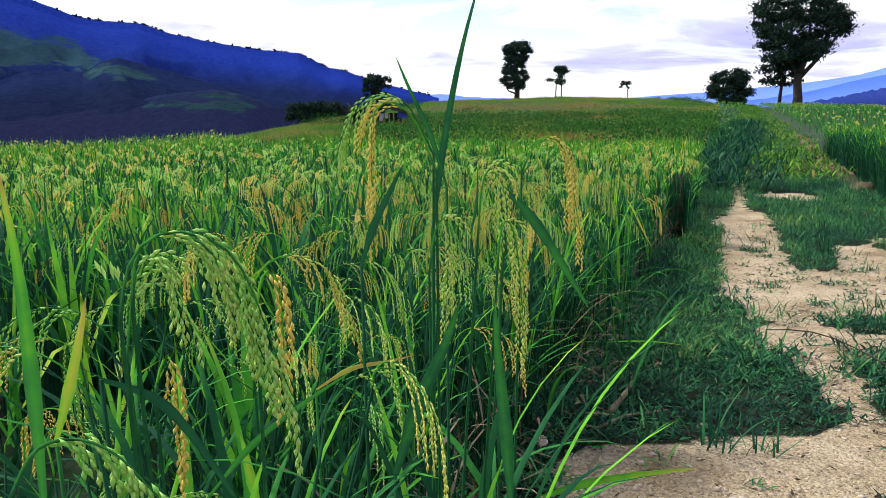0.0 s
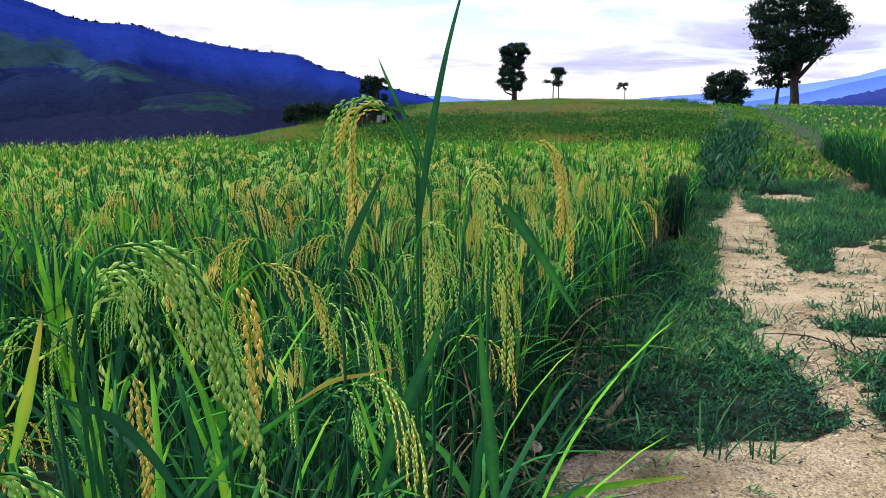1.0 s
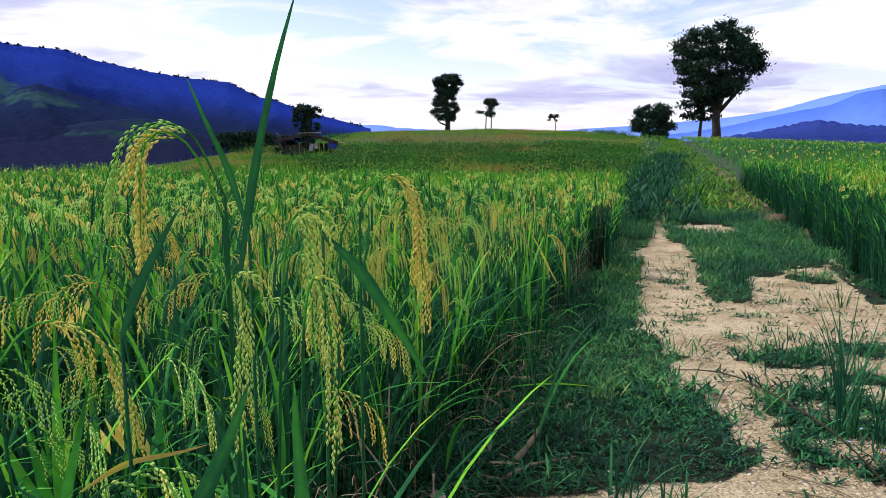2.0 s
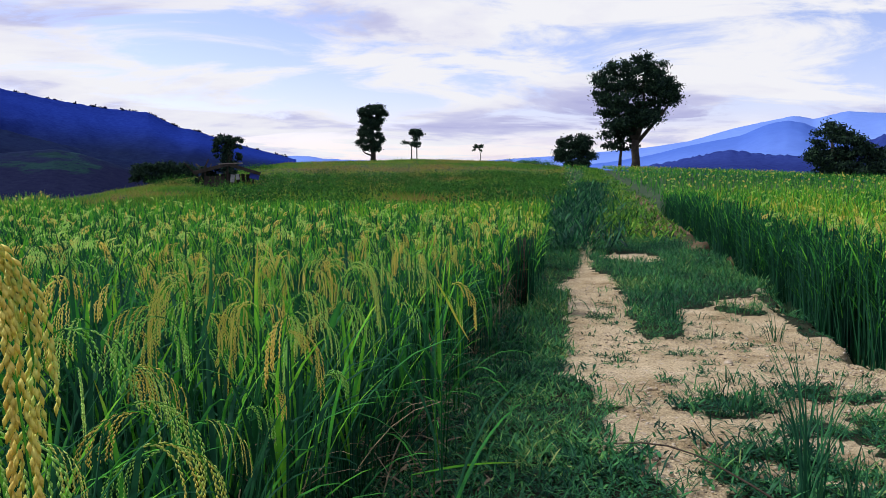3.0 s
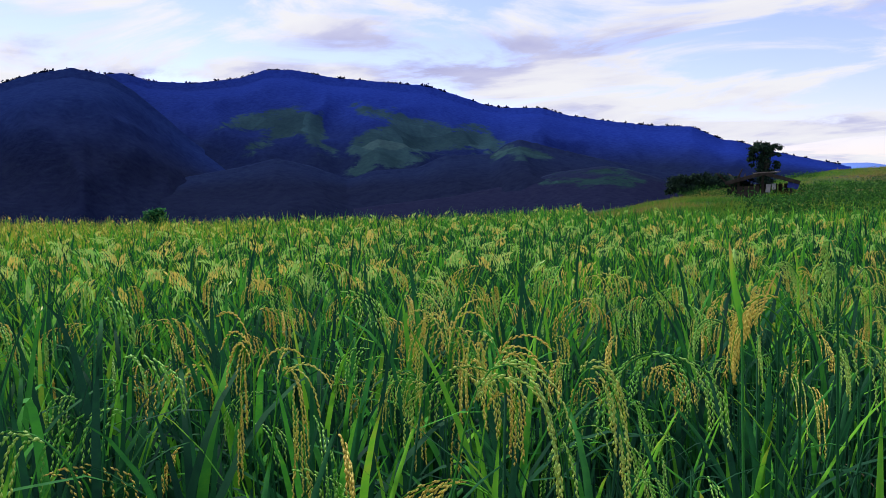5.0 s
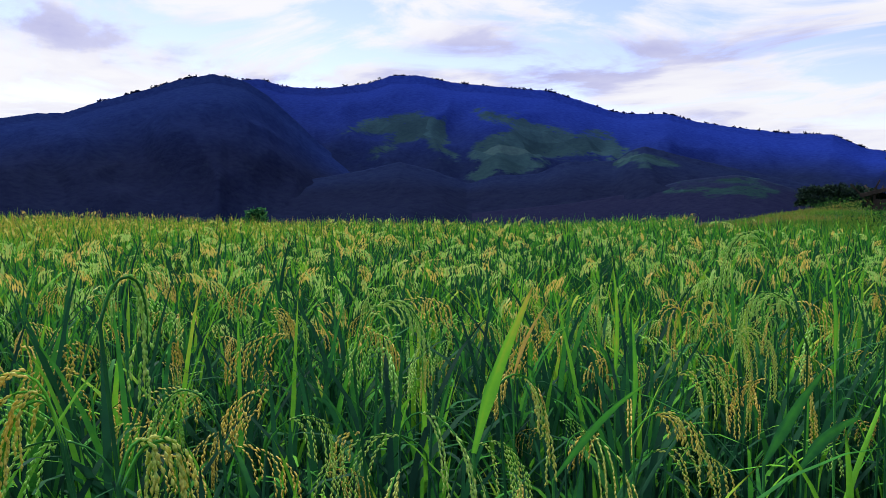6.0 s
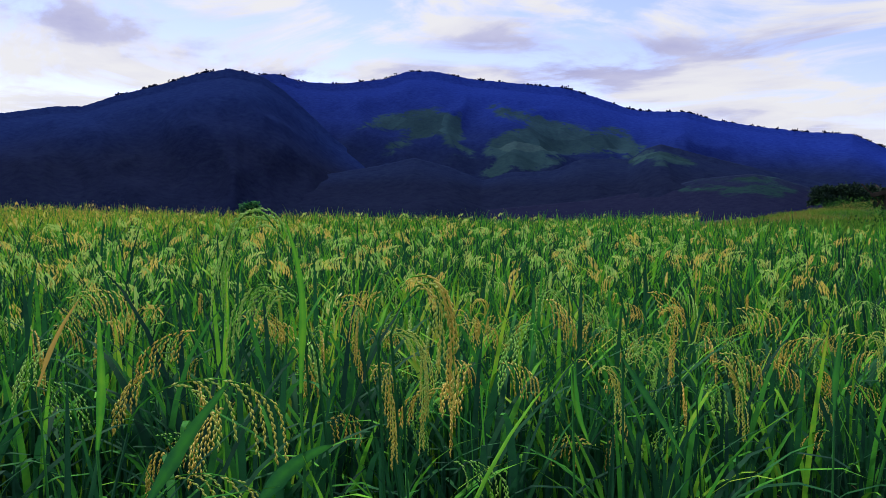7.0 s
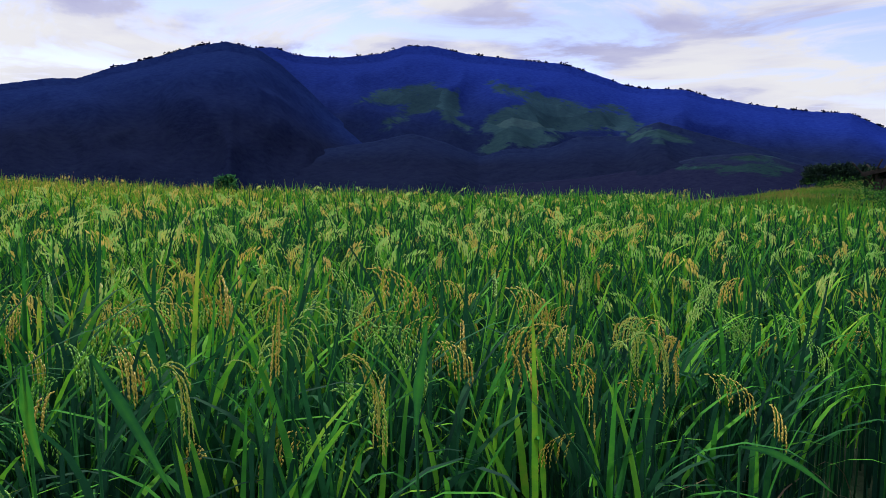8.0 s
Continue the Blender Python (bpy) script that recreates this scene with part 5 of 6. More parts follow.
def verge(name, label, y0, y1, gap, temps, size, extra=0.0, fresh=0.0, mat=GRASS):
    p = lane_points(y0, y1, gap)
    b = bare(p)
    p = p[(~b | (rng.rand(len(p)) < extra)) & ((p[:, 0] < right_edge(p[:, 1]) - 0.25) | (p[:, 1] > 9.5) | (rng.rand(len(p)) < 0.2)) & ((p[:, 1] < 15) | (rng.rand(len(p)) < 0.45) | (p[:, 0] < right_edge(p[:, 1]) - 0.7 + 0.9 * patchy(p, 0.35, 51.0)))]
    n = len(p)
    z = land(p[:, 0], p[:, 1]) + 0.02
    V, F, T, M = spread(temps, rng.randint(0, len(temps), n), np.column_stack([p, z]), rng.uniform(0, 6.28, n), rng.uniform(*size, n) * (1 + 0.5 * patchy(p, 1.1, 21.0)), fresh + 0.35 * patchy(p, 0.8, 23.0) + 0.3 * patchy(p, 4.0, 25.0) + rng.uniform(-0.15, 0.15, n))
    return tagged(new(name, mesh_np(name, V, F, [mat], T, mat_index=M)), label, "grass", kind="stuff")


verge("verge_grass", "low dark leafy grass along the track", 1.0, 7.5, 0.058, [verge_template(rng, 14, 0.056, 0.015, 0.055, 40, 88) for _ in range(6)] + [verge_template(rng, 12, 0.11, 0.008, 0.05) for _ in range(2)], (0.7, 1.3), 0.03)
verge("verge_grass", "rough green grass between the wheel tracks", 7.5, 18, 0.085, [verge_template(rng, 12, 0.11, 0.010, 0.06) for _ in range(8)], (0.6, 1.6), 0.025, 0.10)
verge("verge_grass", "low leafy grass along the track", -12, 1.0, 0.16, [verge_template(rng, 12, 0.10, 0.02, 0.1) for _ in range(6)], (0.7, 1.3), 0.02)
verge("lane_grass", "overgrown grassy lane running up the rise", 17, 135, 0.4, [verge_template(rng, 12, 0.20, 0.05, 0.24) for _ in range(8)], (0.6, 1.6), 0.0, -0.1, PASTURE)


def hedge():
    """Taller dark weeds along the left side of the lane, further on."""
    y = rng.uniform(15, 62, 1100)
    x = left_edge(y) + rng.normal(0.3, 0.65, 1100)
    p = np.column_stack([x, y])
    temps = [verge_template(rng, 12, 0.5, 0.06, 0.2) for _ in range(6)]
    V, F, T, M = spread(temps, rng.randint(0, 6, 1100), np.column_stack([p, land(x, y)]), rng.uniform(0, 6.28, 1100), rng.uniform(0.6, 1.3, 1100) * (1 + 0.4 * patchy(p, 0.3, 3.0)), rng.uniform(-0.3, 0.12, 1100))
    return tagged(new("weeds", mesh_np("weeds", V, F, [GRASS], T, mat_index=M)), "tall dark green weeds along the lane's edge", "weeds", kind="stuff")


hedge()


def pasture():
    """Rough grass on the rise, with paler and browner bands."""
    p = field_points(-32, 60, 18, 140, 0.54, 0.5)
    p = p[on_rise(p) & (np.hypot(*(p - EYE).T) < skyline(p) + 6)]
    n = len(p)
    temps = []
    for k in range(8):
        out = [moved(leaf_shape(rng.uniform(0.18, 0.40), 0.11, rng.uniform(25, 85), rng.uniform(10, 50), 1, 0.0, rng.uniform(0.3, 0.62), rng.uniform(0.45, 0.8)), rng.uniform(0, 6.28), (rng.uniform(-0.25, 0.25), rng.uniform(-0.25, 0.25), 0)) for _ in range(9)]
        V = np.concatenate([o[0] for o in out])
        F = np.concatenate([o[1] + 4 * i for i, o in enumerate(out)])
        temps.append((V, F, np.concatenate([o[2] for o in out]), np.zeros(len(F), int)))
    up = (np.hypot(*(p - EYE).T) - 24) / (skyline(p) - 24) + 0.14 * patchy(p, 0.07, 3.0) + 0.06 * patchy(p, 0.25, 5.0)
    band = np.interp(up, [0.0, 0.12, 0.22, 0.34, 0.46, 0.56, 0.70, 0.82, 0.92, 1.05], [-0.05, 0.0, 0.02, -0.04, 0.0, 0.12, 0.15, 0.06, 0.08, 0.08])
    tall = np.interp(up, [0.0, 0.3, 0.45, 0.6], [1.5, 1.2, 1.2, 0.9])
    V, F, T, M = spread(temps, rng.randint(0, 8, n), np.column_stack([p, land(p[:, 0], p[:, 1])]), rng.uniform(0, 6.28, n), rng.uniform(0.7, 1.3, n) * tall * (1 + 1.6 * np.maximum(0, patchy(p, 0.3, 6.0))), 0.07 + band + 0.4 * patchy(p, 0.2, 2.0) + 0.5 * patchy(p * np.array([0.5, 1.0]), 0.11, 12.0) + 0.12 * patchy(p, 1.3, 14.0))
    tagged(new("pasture_grass", mesh_np("pasture_grass", V, F, [PASTURE], T)), "rough green and olive pasture on the rise", "grass", kind="stuff")


pasture()


def rough_weeds():
    """Dark leafy weeds standing in the pasture and about the hut."""
    p = field_points(-28, 50, 30, 120, 1.4, 0.5)
    up = (np.hypot(*(p - EYE).T) - 24) / (skyline(p) - 24)
    thick = patchy(p, 0.1, 31.0) + 0.35 * patchy(p, 0.3, 33.0) + np.interp(up, [0, 0.2, 0.32, 0.48, 0.6, 1], [-0.1, 0.0, 0.25, 0.2, -0.25, -0.5])
    q = np.array(polar(5.35, 49.5 * FAR)[:2])
    hut_side = np.hypot(*(p - q).T)
    side = np.degrees(np.arctan2(EYE[0] - p[:, 0], p[:, 1] - EYE[1]))
    p = p[on_rise(p) & (((thick > 0.02) & (side < 6.5)) | ((hut_side < 7.5) & (p[:, 1] > q[1] - 1.5))) & ((hut_side > 3.6) & ~((hut_side < 18) & (p[:, 1] < q[1]) & (np.abs(p[:, 0] - q[0] + 1.5) < 5.0)))]
    n = len(p)
    m = 90
    k = np.repeat(np.arange(n), m)
    s = rng.uniform(0.5, 1.3, n)[k]
    C = np.column_stack([p, land(p[:, 0], p[:, 1]) + 0.34])[k] + rng.normal(size=(n * m, 3)) * np.array([0.6, 0.6, 0.28]) * s[:, None]
    V, F = diamonds(C, rng.normal(size=C.shape), 0.16, 0.045, rng)
    T = np.repeat(np.clip(0.02 + rng.uniform(-0.15, 0.25, n)[k] * 0.6 + rng.uniform(-0.12, 0.2, n * m), 0, 0.7), 4)
    tagged(new("weeds", mesh_np("weeds", V, F, [PASTURE], T, smooth=False)), "dark leafy weeds scattered over the rough pasture", "weeds", kind="stuff")


def grit():
    p = lane_points(0.8, 12, 0.034)
    p = p[bare(p)]
    p = p[rng.rand(len(p)) < np.interp(p[:, 1], [0, 5, 12], [0.9, 0.5, 0.12])]
    n = len(p)
    temps = []
    for k in range(6):
        bm = bmesh.new()
        bmesh.ops.create_cube(bm, size=1.6)
        bmesh.ops.triangulate(bm, faces=bm.faces)
        for v in bm.verts:
            v.co *= 0.8 + 0.6 * noise.noise(v.co * 1.3 + Vector((k * 5.0, 0, 0)))
            v.co.z *= 0.6
        V = np.array([v.co for v in bm.verts])
        F = np.array([[v.index for v in f.verts] for f in bm.faces])
        bm.free()
        temps.append((V, F, np.zeros(len(V)), np.zeros(len(F), int)))
    s = 0.004 + 0.012 * rng.rand(n) ** 3.5
    z = land(p[:, 0], p[:, 1]) + 0.032
    V, F, T, M = spread(temps, rng.randint(0, 6, n), np.column_stack([p, z]), rng.uniform(0, 6.28, n), s, np.zeros(n))
    return tagged(new("grit", mesh_np("grit", V, F, [STONE], T, smooth=False)), "loose pale grit and small stones on the track", "gravel", kind="stuff")


grit()


def grass_tuft(x, y, height, n, label, seed, lean=40):
    r = np.random.RandomState(seed)
    tuft = thing("grass_tuft", label, "grass tuft", pose(x, y, float(land(x, y)) + 0.02), "grass tufts on the track")
    for k in range(n):
        le = leaf_shape(height * r.uniform(0.6, 1.1), 0.010 * r.uniform(0.8, 1.3), r.uniform(3, lean), r.uniform(5, 60), 6, 0.3, r.uniform(0.1, 0.6), r.uniform(0.4, 0.8))
        part("blade", mesh_np("blade", le[0], le[1], [GRASS], le[2]), tuft, m=pose(r.uniform(-0.05, 0.05), r.uniform(-0.05, 0.05), 0, 0, 0, r.uniform(0, 360)))
    return tuft


for k, (x, y, h, n, le) in enumerate([(2.2, 3.35, 0.72, 30, 20), (2.3, 3.2, 0.4, 16, 40), (2.95, 4.9, 0.22, 22, 50), (2.75, 4.75, 0.2, 18, 60), (4.2, 8.3, 0.25, 18, 40), (3.2, 5.6, 0.16, 14, 60), (1.0, 2.75, 0.3, 12, 45), (1.2, 2.72, 0.16, 12, 60), (4.6, 7.2, 0.3, 14, 30), (2.6, 4.0, 0.25, 16, 60)]):
    grass_tuft(x, y, h, n, "upright green grass tuft rooted in the sandy track" if h > 0.3 else "small spreading green grass tuft on bare sand", 50 + k, le)


# ---- trees ----
def leaf_clumps(r, centres, radii, per, size, name, mat, parent, label=""):
    """A crown of many small leaf blades about the given clump centres."""
    C, Rr = np.asarray(centres, float), np.asarray(radii, float)
    n = per * len(C)
    k = np.repeat(np.arange(len(C)), per)
    d = r.normal(size=(n, 3))
    d /= np.linalg.norm(d, axis=1, keepdims=True)
    q = C[k] + d * (Rr[k] * np.abs(r.normal(0.55, 0.42, n)))[:, None] * np.array([1.15, 1.15, 0.75])
    a = r.normal(size=(n, 3))
    a /= np.linalg.norm(a, axis=1, keepdims=True)
    b = np.cross(a, r.normal(size=(n, 3)))
    b /= np.linalg.norm(b, axis=1, keepdims=True) + 1e-9
    s = size * r.uniform(0.6, 1.3, n)[:, None]
    V = np.stack([q - a * s, q + b * s * 0.45, q + a * s, q - b * s * 0.45], 1).reshape(-1, 3)
    i = np.arange(n)[:, None] * 4
    F = np.concatenate([i + np.array([[0, 1, 2]]), i + np.array([[0, 2, 3]])])
    T = np.repeat(r.uniform(0, 1, n), 4)
    return part(name, mesh_np(name, V, F, [mat], T, smooth=False), parent, label)


def polar(az, dist, z=None):
    x, y = EYE[0] - dist * math.sin(radians(az)), EYE[1] + dist * math.cos(radians(az))
    return x, y, float(land(x, y)) if z is None else z


rough_weeds()


def limb(P, R, parent, name="limb"):
    v, f = tube(P, R, 7)
    return part(name, mesh_np(name, v, f, [BARK]), parent)


def lifted_tree(name, label, category, az, dist, trunks, limbs, clumps, per, size, seed, group="", leaves=CROWN, tall=1.0):
    """A tree from its trunk and limb lines and its clumps (x, y, z, radius), in metres from its foot; x runs to the right."""
    r = np.random.RandomState(seed)
    grow = FAR if dist > 40 else 1.0
    x, y, z = polar(az, dist * grow)
    t = thing(name, label, category, pose(x, y, z - 0.1, 0, 0, az) @ Matrix.Scale(grow * tall, 4), group)
    for P, R in trunks:
        limb(P, R, t, "trunk")
    for P, R in limbs:
        limb(P, R, t)
    c = np.array(clumps, float)
    leaf_clumps(r, c[:, :3], c[:, 3], per, size, "crown", leaves, t)
    return t


def crown_cloud(r, n, fn):
    """n clumps inside a crown outline fn(x, z) -> bool, in a box."""
    out = []
    while len(out) < n:
        x, y, z, rad = fn(r)
        out.append((x, y, z, rad))
    return out


def build_big_tree():
    r = np.random.RandomState(3)

    def spot(r):
        while True:
            x, y, z = r.uniform(-5.6, 5.6), r.uniform(-4.5, 4.5), r.uniform(3.6, 12.2)
            low = 4.4 + 0.38 * abs(x + 0.6) if x > 0 else 4.0 + 0.30 * abs(x)
            wide = float(np.interp(z, [3.4, 5.0, 6.5, 8.0, 9.2, 10.6, 11.5, 12.3], [0.9, 2.0, 3.3, 4.4, 4.8, 4.1, 3.0, 1.2]))
            if abs(x) < wide and (x / 5.6) ** 2 + (y / 4.8) ** 2 < 1 and z > low and r.rand() < 0.4 + 0.6 * (abs(x) / wide) + 0.2:
                return x, y, z, r.uniform(0.45, 0.95)

    clumps = crown_cloud(r, 190, spot)
    trunks = [(np.array([[0.25, 0, 0], [0.3, 0, 1.2], [0.15, 0, 2.6], [0.2, 0, 3.6]]), [0.62, 0.46, 0.42, 0.44])]
    limbs = [(np.array([[0.2, 0, 3.4], [-0.6, 0.2, 4.8], [-1.8, 0.5, 6.6], [-3.0, 0.6, 8.2]]), [0.3, 0.24, 0.16, 0.06]),
             (np.array([[0.2, 0, 3.4], [0.7, -0.3, 5.0], [1.0, -0.5, 7.4], [0.8, -0.2, 10.5]]), [0.33, 0.27, 0.18, 0.06]),
             (np.array([[0.3, 0, 3.2], [1.6, 0.2, 4.8], [3.0, 0.3, 6.6], [4.2, 0.2, 8.2]]), [0.25, 0.2, 0.13, 0.05]),
             (np.array([[0.1, 0, 4.0], [0.0, 0.9, 5.6], [-0.8, 1.6, 8.0], [-1.2, 1.8, 10.2]]), [0.22, 0.18, 0.12, 0.05])]
    lifted_tree("tree", "tall broad-crowned tree with a stout pale trunk", "tree", -23.9, 82, trunks, limbs, clumps, 260, 0.155, 31, "trees on the skyline", tall=0.92)


def build_trees():
    r = np.random.RandomState(5)
    build_big_tree()
    # slim tree beside the big one
    lifted_tree("tree", "slim dark tree beside the big tree", "tree", -22.95, 84, [(np.array([[0, 0, 0], [0.05, 0, 1.5], [0.25, 0, 3.4]]), [0.2, 0.16, 0.1])], [(np.array([[0.1, 0, 2.2], [-0.6, 0, 3.2]]), [0.08, 0.03])],
                [(r.uniform(-1.6, 1.5), r.uniform(-1, 1), r.uniform(2.4, 5.0), r.uniform(0.3, 0.7)) for _ in range(30)], 90, 0.2, 32, "trees on the skyline")
    # round dark bush
    bush = []
    while len(bush) < 90:
        x, y, z = r.uniform(-2.1, 2.1), r.uniform(-1.9, 1.9), r.uniform(0.3, 4.4)
        if (x / 2.15) ** 2 + (y / 2) ** 2 + ((z - 2.0) / 2.3) ** 2 < 1:
            bush.append((x, y, z, r.uniform(0.35, 0.6)))
    lifted_tree("tree", "low round dense dark tree", "tree", -19.75, 80, [(np.array([[-1.1, 0, 0], [-1.0, 0, 1.2]]), [0.16, 0.12]), (np.array([[0.6, 0, 0], [0.5, 0, 1.2]]), [0.16, 0.12])], [], bush, 260, 0.13, 33, "trees on the skyline", tall=0.88)
    # columnar tree overgrown with creepers
    col = []
    while len(col) < 110:
        z = r.uniform(1.3, 6.1)
        mid = np.interp(z, [1.3, 2.4, 3.4, 4.4, 5.2, 6.1], [0.1, 0.0, -0.15, -0.05, 0.1, 0.1])
        w = np.interp(z, [1.3, 2.0, 2.6, 3.6, 4.2, 5.0, 5.8, 6.2], [0.6, 1.45, 1.4, 0.95, 1.05, 1.5, 1.35, 0.6])
        x, y = r.uniform(-w, w), r.uniform(-w, w)
        if x * x + y * y < w * w * 1.05:
            col.append((x + mid, y, z, r.uniform(0.25, 0.4)))
    lifted_tree("tree", "dark columnar tree overgrown with creepers", "tree", -4.85, 85, [(np.array([[0.15, 0, 0], [0.2, 0, 0.9], [0.0, 0, 2.0], [0, 0, 4.5]]), [0.32, 0.26, 0.24, 0.12])], [(np.array([[0.1, 0, 0.7], [-0.7, 0, 1.0], [-1.0, 0, 1.3]]), [0.12, 0.08, 0.03])], col, 420, 0.10, 34, "trees on the skyline")
    # two-stemmed little tree
    lifted_tree("tree", "small thin tree on two bare stems", "tree", -8.0, 90, [(np.array([[-0.35, 0, 0], [-0.3, 0, 1.8], [-0.1, 0, 2.8]]), [0.07, 0.06, 0.03]), (np.array([[0.3, 0, 0], [0.28, 0, 1.8], [0.4, 0, 2.8]]), [0.07, 0.06, 0.03])], [],
                [(r.normal(0.05, 0.4), r.normal(0, 0.4), r.uniform(1.75, 3.7), r.uniform(0.22, 0.36)) for _ in range(44)], 110, 0.11, 35, "trees on the skyline")
    lifted_tree("sapling", "tiny wind-bent sapling on the skyline", "tree", -12.9, 88, [(np.array([[0, 0, 0], [-0.05, 0, 1.0], [-0.2, 0, 1.5]]), [0.05, 0.04, 0.02])], [],
                [(r.uniform(-0.8, 0.4), r.uniform(-0.4, 0.4), r.uniform(1.3, 1.9), r.uniform(0.12, 0.25)) for _ in range(9)], 50, 0.12, 36, "trees on the skyline")
    # wide ragged tree to the right of the track
    wide = [(r.uniform(-2.4, 2.6), r.uniform(-1.6, 1.6), 0.8, 0.6) for _ in range(20)]
    while len(wide) < 150:
        x, y, z = r.uniform(-2.6, 4.2), r.uniform(-1.8, 1.8), r.uniform(0.4, 4.3)
        topz = np.interp(x, [-2.6, -1.9, -1.0, -0.2, 0.6, 1.6, 2.8, 4.2], [2.4, 3.3, 4.2, 4.0, 3.0, 2.9, 2.6, 1.4])
        low = np.interp(x, [-2.6, -1.6, -1.0, 4.2], [1.8, 1.2, 0.3, 0.2])
        if low < z < topz:
            wide.append((x, y, z, r.uniform(0.28, 0.5)))
    lifted_tree("tree", "wide ragged dark tree beyond the rice", "tree", -37.8, 60, [(np.array([[-0.6, 0, 0], [-0.7, 0, 1.5], [-1.0, 0, 3.0]]), [0.2, 0.16, 0.08])], [], wide, 200, 0.12, 37, "trees on the skyline")
    # dark thicket at the field's edge
    lifted_tree("thicket", "dark dense thicket at the field's far edge", "bush", 9.7, 74, [(np.array([[0, 0, 0], [0, 0, 1.0]]), [0.1, 0.06])], [],
                [(r.uniform(-2.7, 2.6), r.uniform(-0.8, 0.8), r.uniform(0.2, 1.0) * (1.9 - 0.25 * abs(r.uniform(-2, 2))), r.uniform(0.3, 0.5)) for k in range(110)], 150, 0.12, 38)
    # lone bush standing out of the rice
    lifted_tree("bush", "small round green bush standing above the rice", "bush", 48.4, 33, [(np.array([[0, 0, 0], [0, 0, 0.8]]), [0.05, 0.04])], [],
                [(r.normal(0, 0.2), r.normal(0, 0.2), r.uniform(0.6, 1.5), r.uniform(0.14, 0.24)) for _ in range(30)], 90, 0.09, 39, "", GRASS)
    # tree behind the hut
    stem = [(0.1 + r.normal(0, 0.16), r.normal(0, 0.2), z, r.uniform(0.24, 0.36)) for z in np.linspace(0.6, 2.9, 40)]
    head = [(r.normal(-0.1, 0.42), r.normal(0, 0.35), r.uniform(2.7, 3.25), r.uniform(0.14, 0.26)) for _ in range(22)]
    fronds = [(-0.75 + r.normal(0, 0.1), r.normal(0, 0.2), r.uniform(1.7, 2.8), 0.16) for _ in range(9)] + [(0.75 + r.normal(0, 0.07), r.normal(0, 0.2), r.uniform(1.6, 2.5), 0.12) for _ in range(7)]
    lifted_tree("tree", "drooping dark creeper-hung tree behind the field hut", "tree", 5.65, 53, [(np.array([[0.1, 0, -0.2], [0.05, 0, 1.0], [0.1, 0, 2.0], [0.0, 0, 2.8]]), [0.26, 0.24, 0.2, 0.1])], [(np.array([[0, 0, 2.2], [-0.45, 0, 2.7], [-0.8, 0, 2.75]]), [0.1, 0.05, 0.02]), (np.array([[0, 0, 2.2], [0.5, 0, 2.6], [0.75, 0, 2.5]]), [0.1, 0.05, 0.02])],
                stem + head + fronds, 130, 0.085, 40)
    lifted_tree("shrub", "low dark forked shrub beside the field hut", "bush", 7.2, 50, [(np.array([[0.2, 0, 0], [0.0, 0, 0.9], [-0.6, 0, 1.5]]), [0.12, 0.1, 0.04])], [(np.array([[0.05, 0, 0.7], [0.35, 0, 1.5]]), [0.08, 0.03])],
                [(r.normal(-0.1, 0.45), r.normal(0, 0.3), r.uniform(0.2, 1.4), r.uniform(0.14, 0.24)) for _ in range(16)], 60, 0.1, 41)


build_trees()


# ---- the field hut ----
def slab(name, size, m, mat, parent, label="", bevel=0.01):
    bm = bmesh.new()
    bmesh.ops.create_cube(bm, size=1.0)
    bmesh.ops.scale(bm, vec=size, verts=bm.verts)
    bmesh.ops.bevel(bm, geom=bm.edges[:], offset=min(bevel, min(size) * 0.3), segments=1, affect="EDGES")
    me = bpy.data.meshes.new(name)
    bm.to_mesh(me)
    bm.free()
    me.materials.append(mat)
    return part(name, me, parent, label, m)


def corrugated(name, width, depth, m, mat, parent, label=""):
    nx = int(width / 0.05)
    X, Y = np.meshgrid(np.linspace(-width / 2, width / 2, nx), np.linspace(-depth / 2, depth / 2, 4), indexing="ij")
    Z = 0.018 * np.sin(X * 2 * np.pi / 0.2)
    me = grid_mesh(name, X, Y, Z, mat)
    ob = part(name, me, parent, label, m)
    thick = ob.modifiers.new("thickness", "SOLIDIFY")
    thick.thickness = 0.006
    return ob


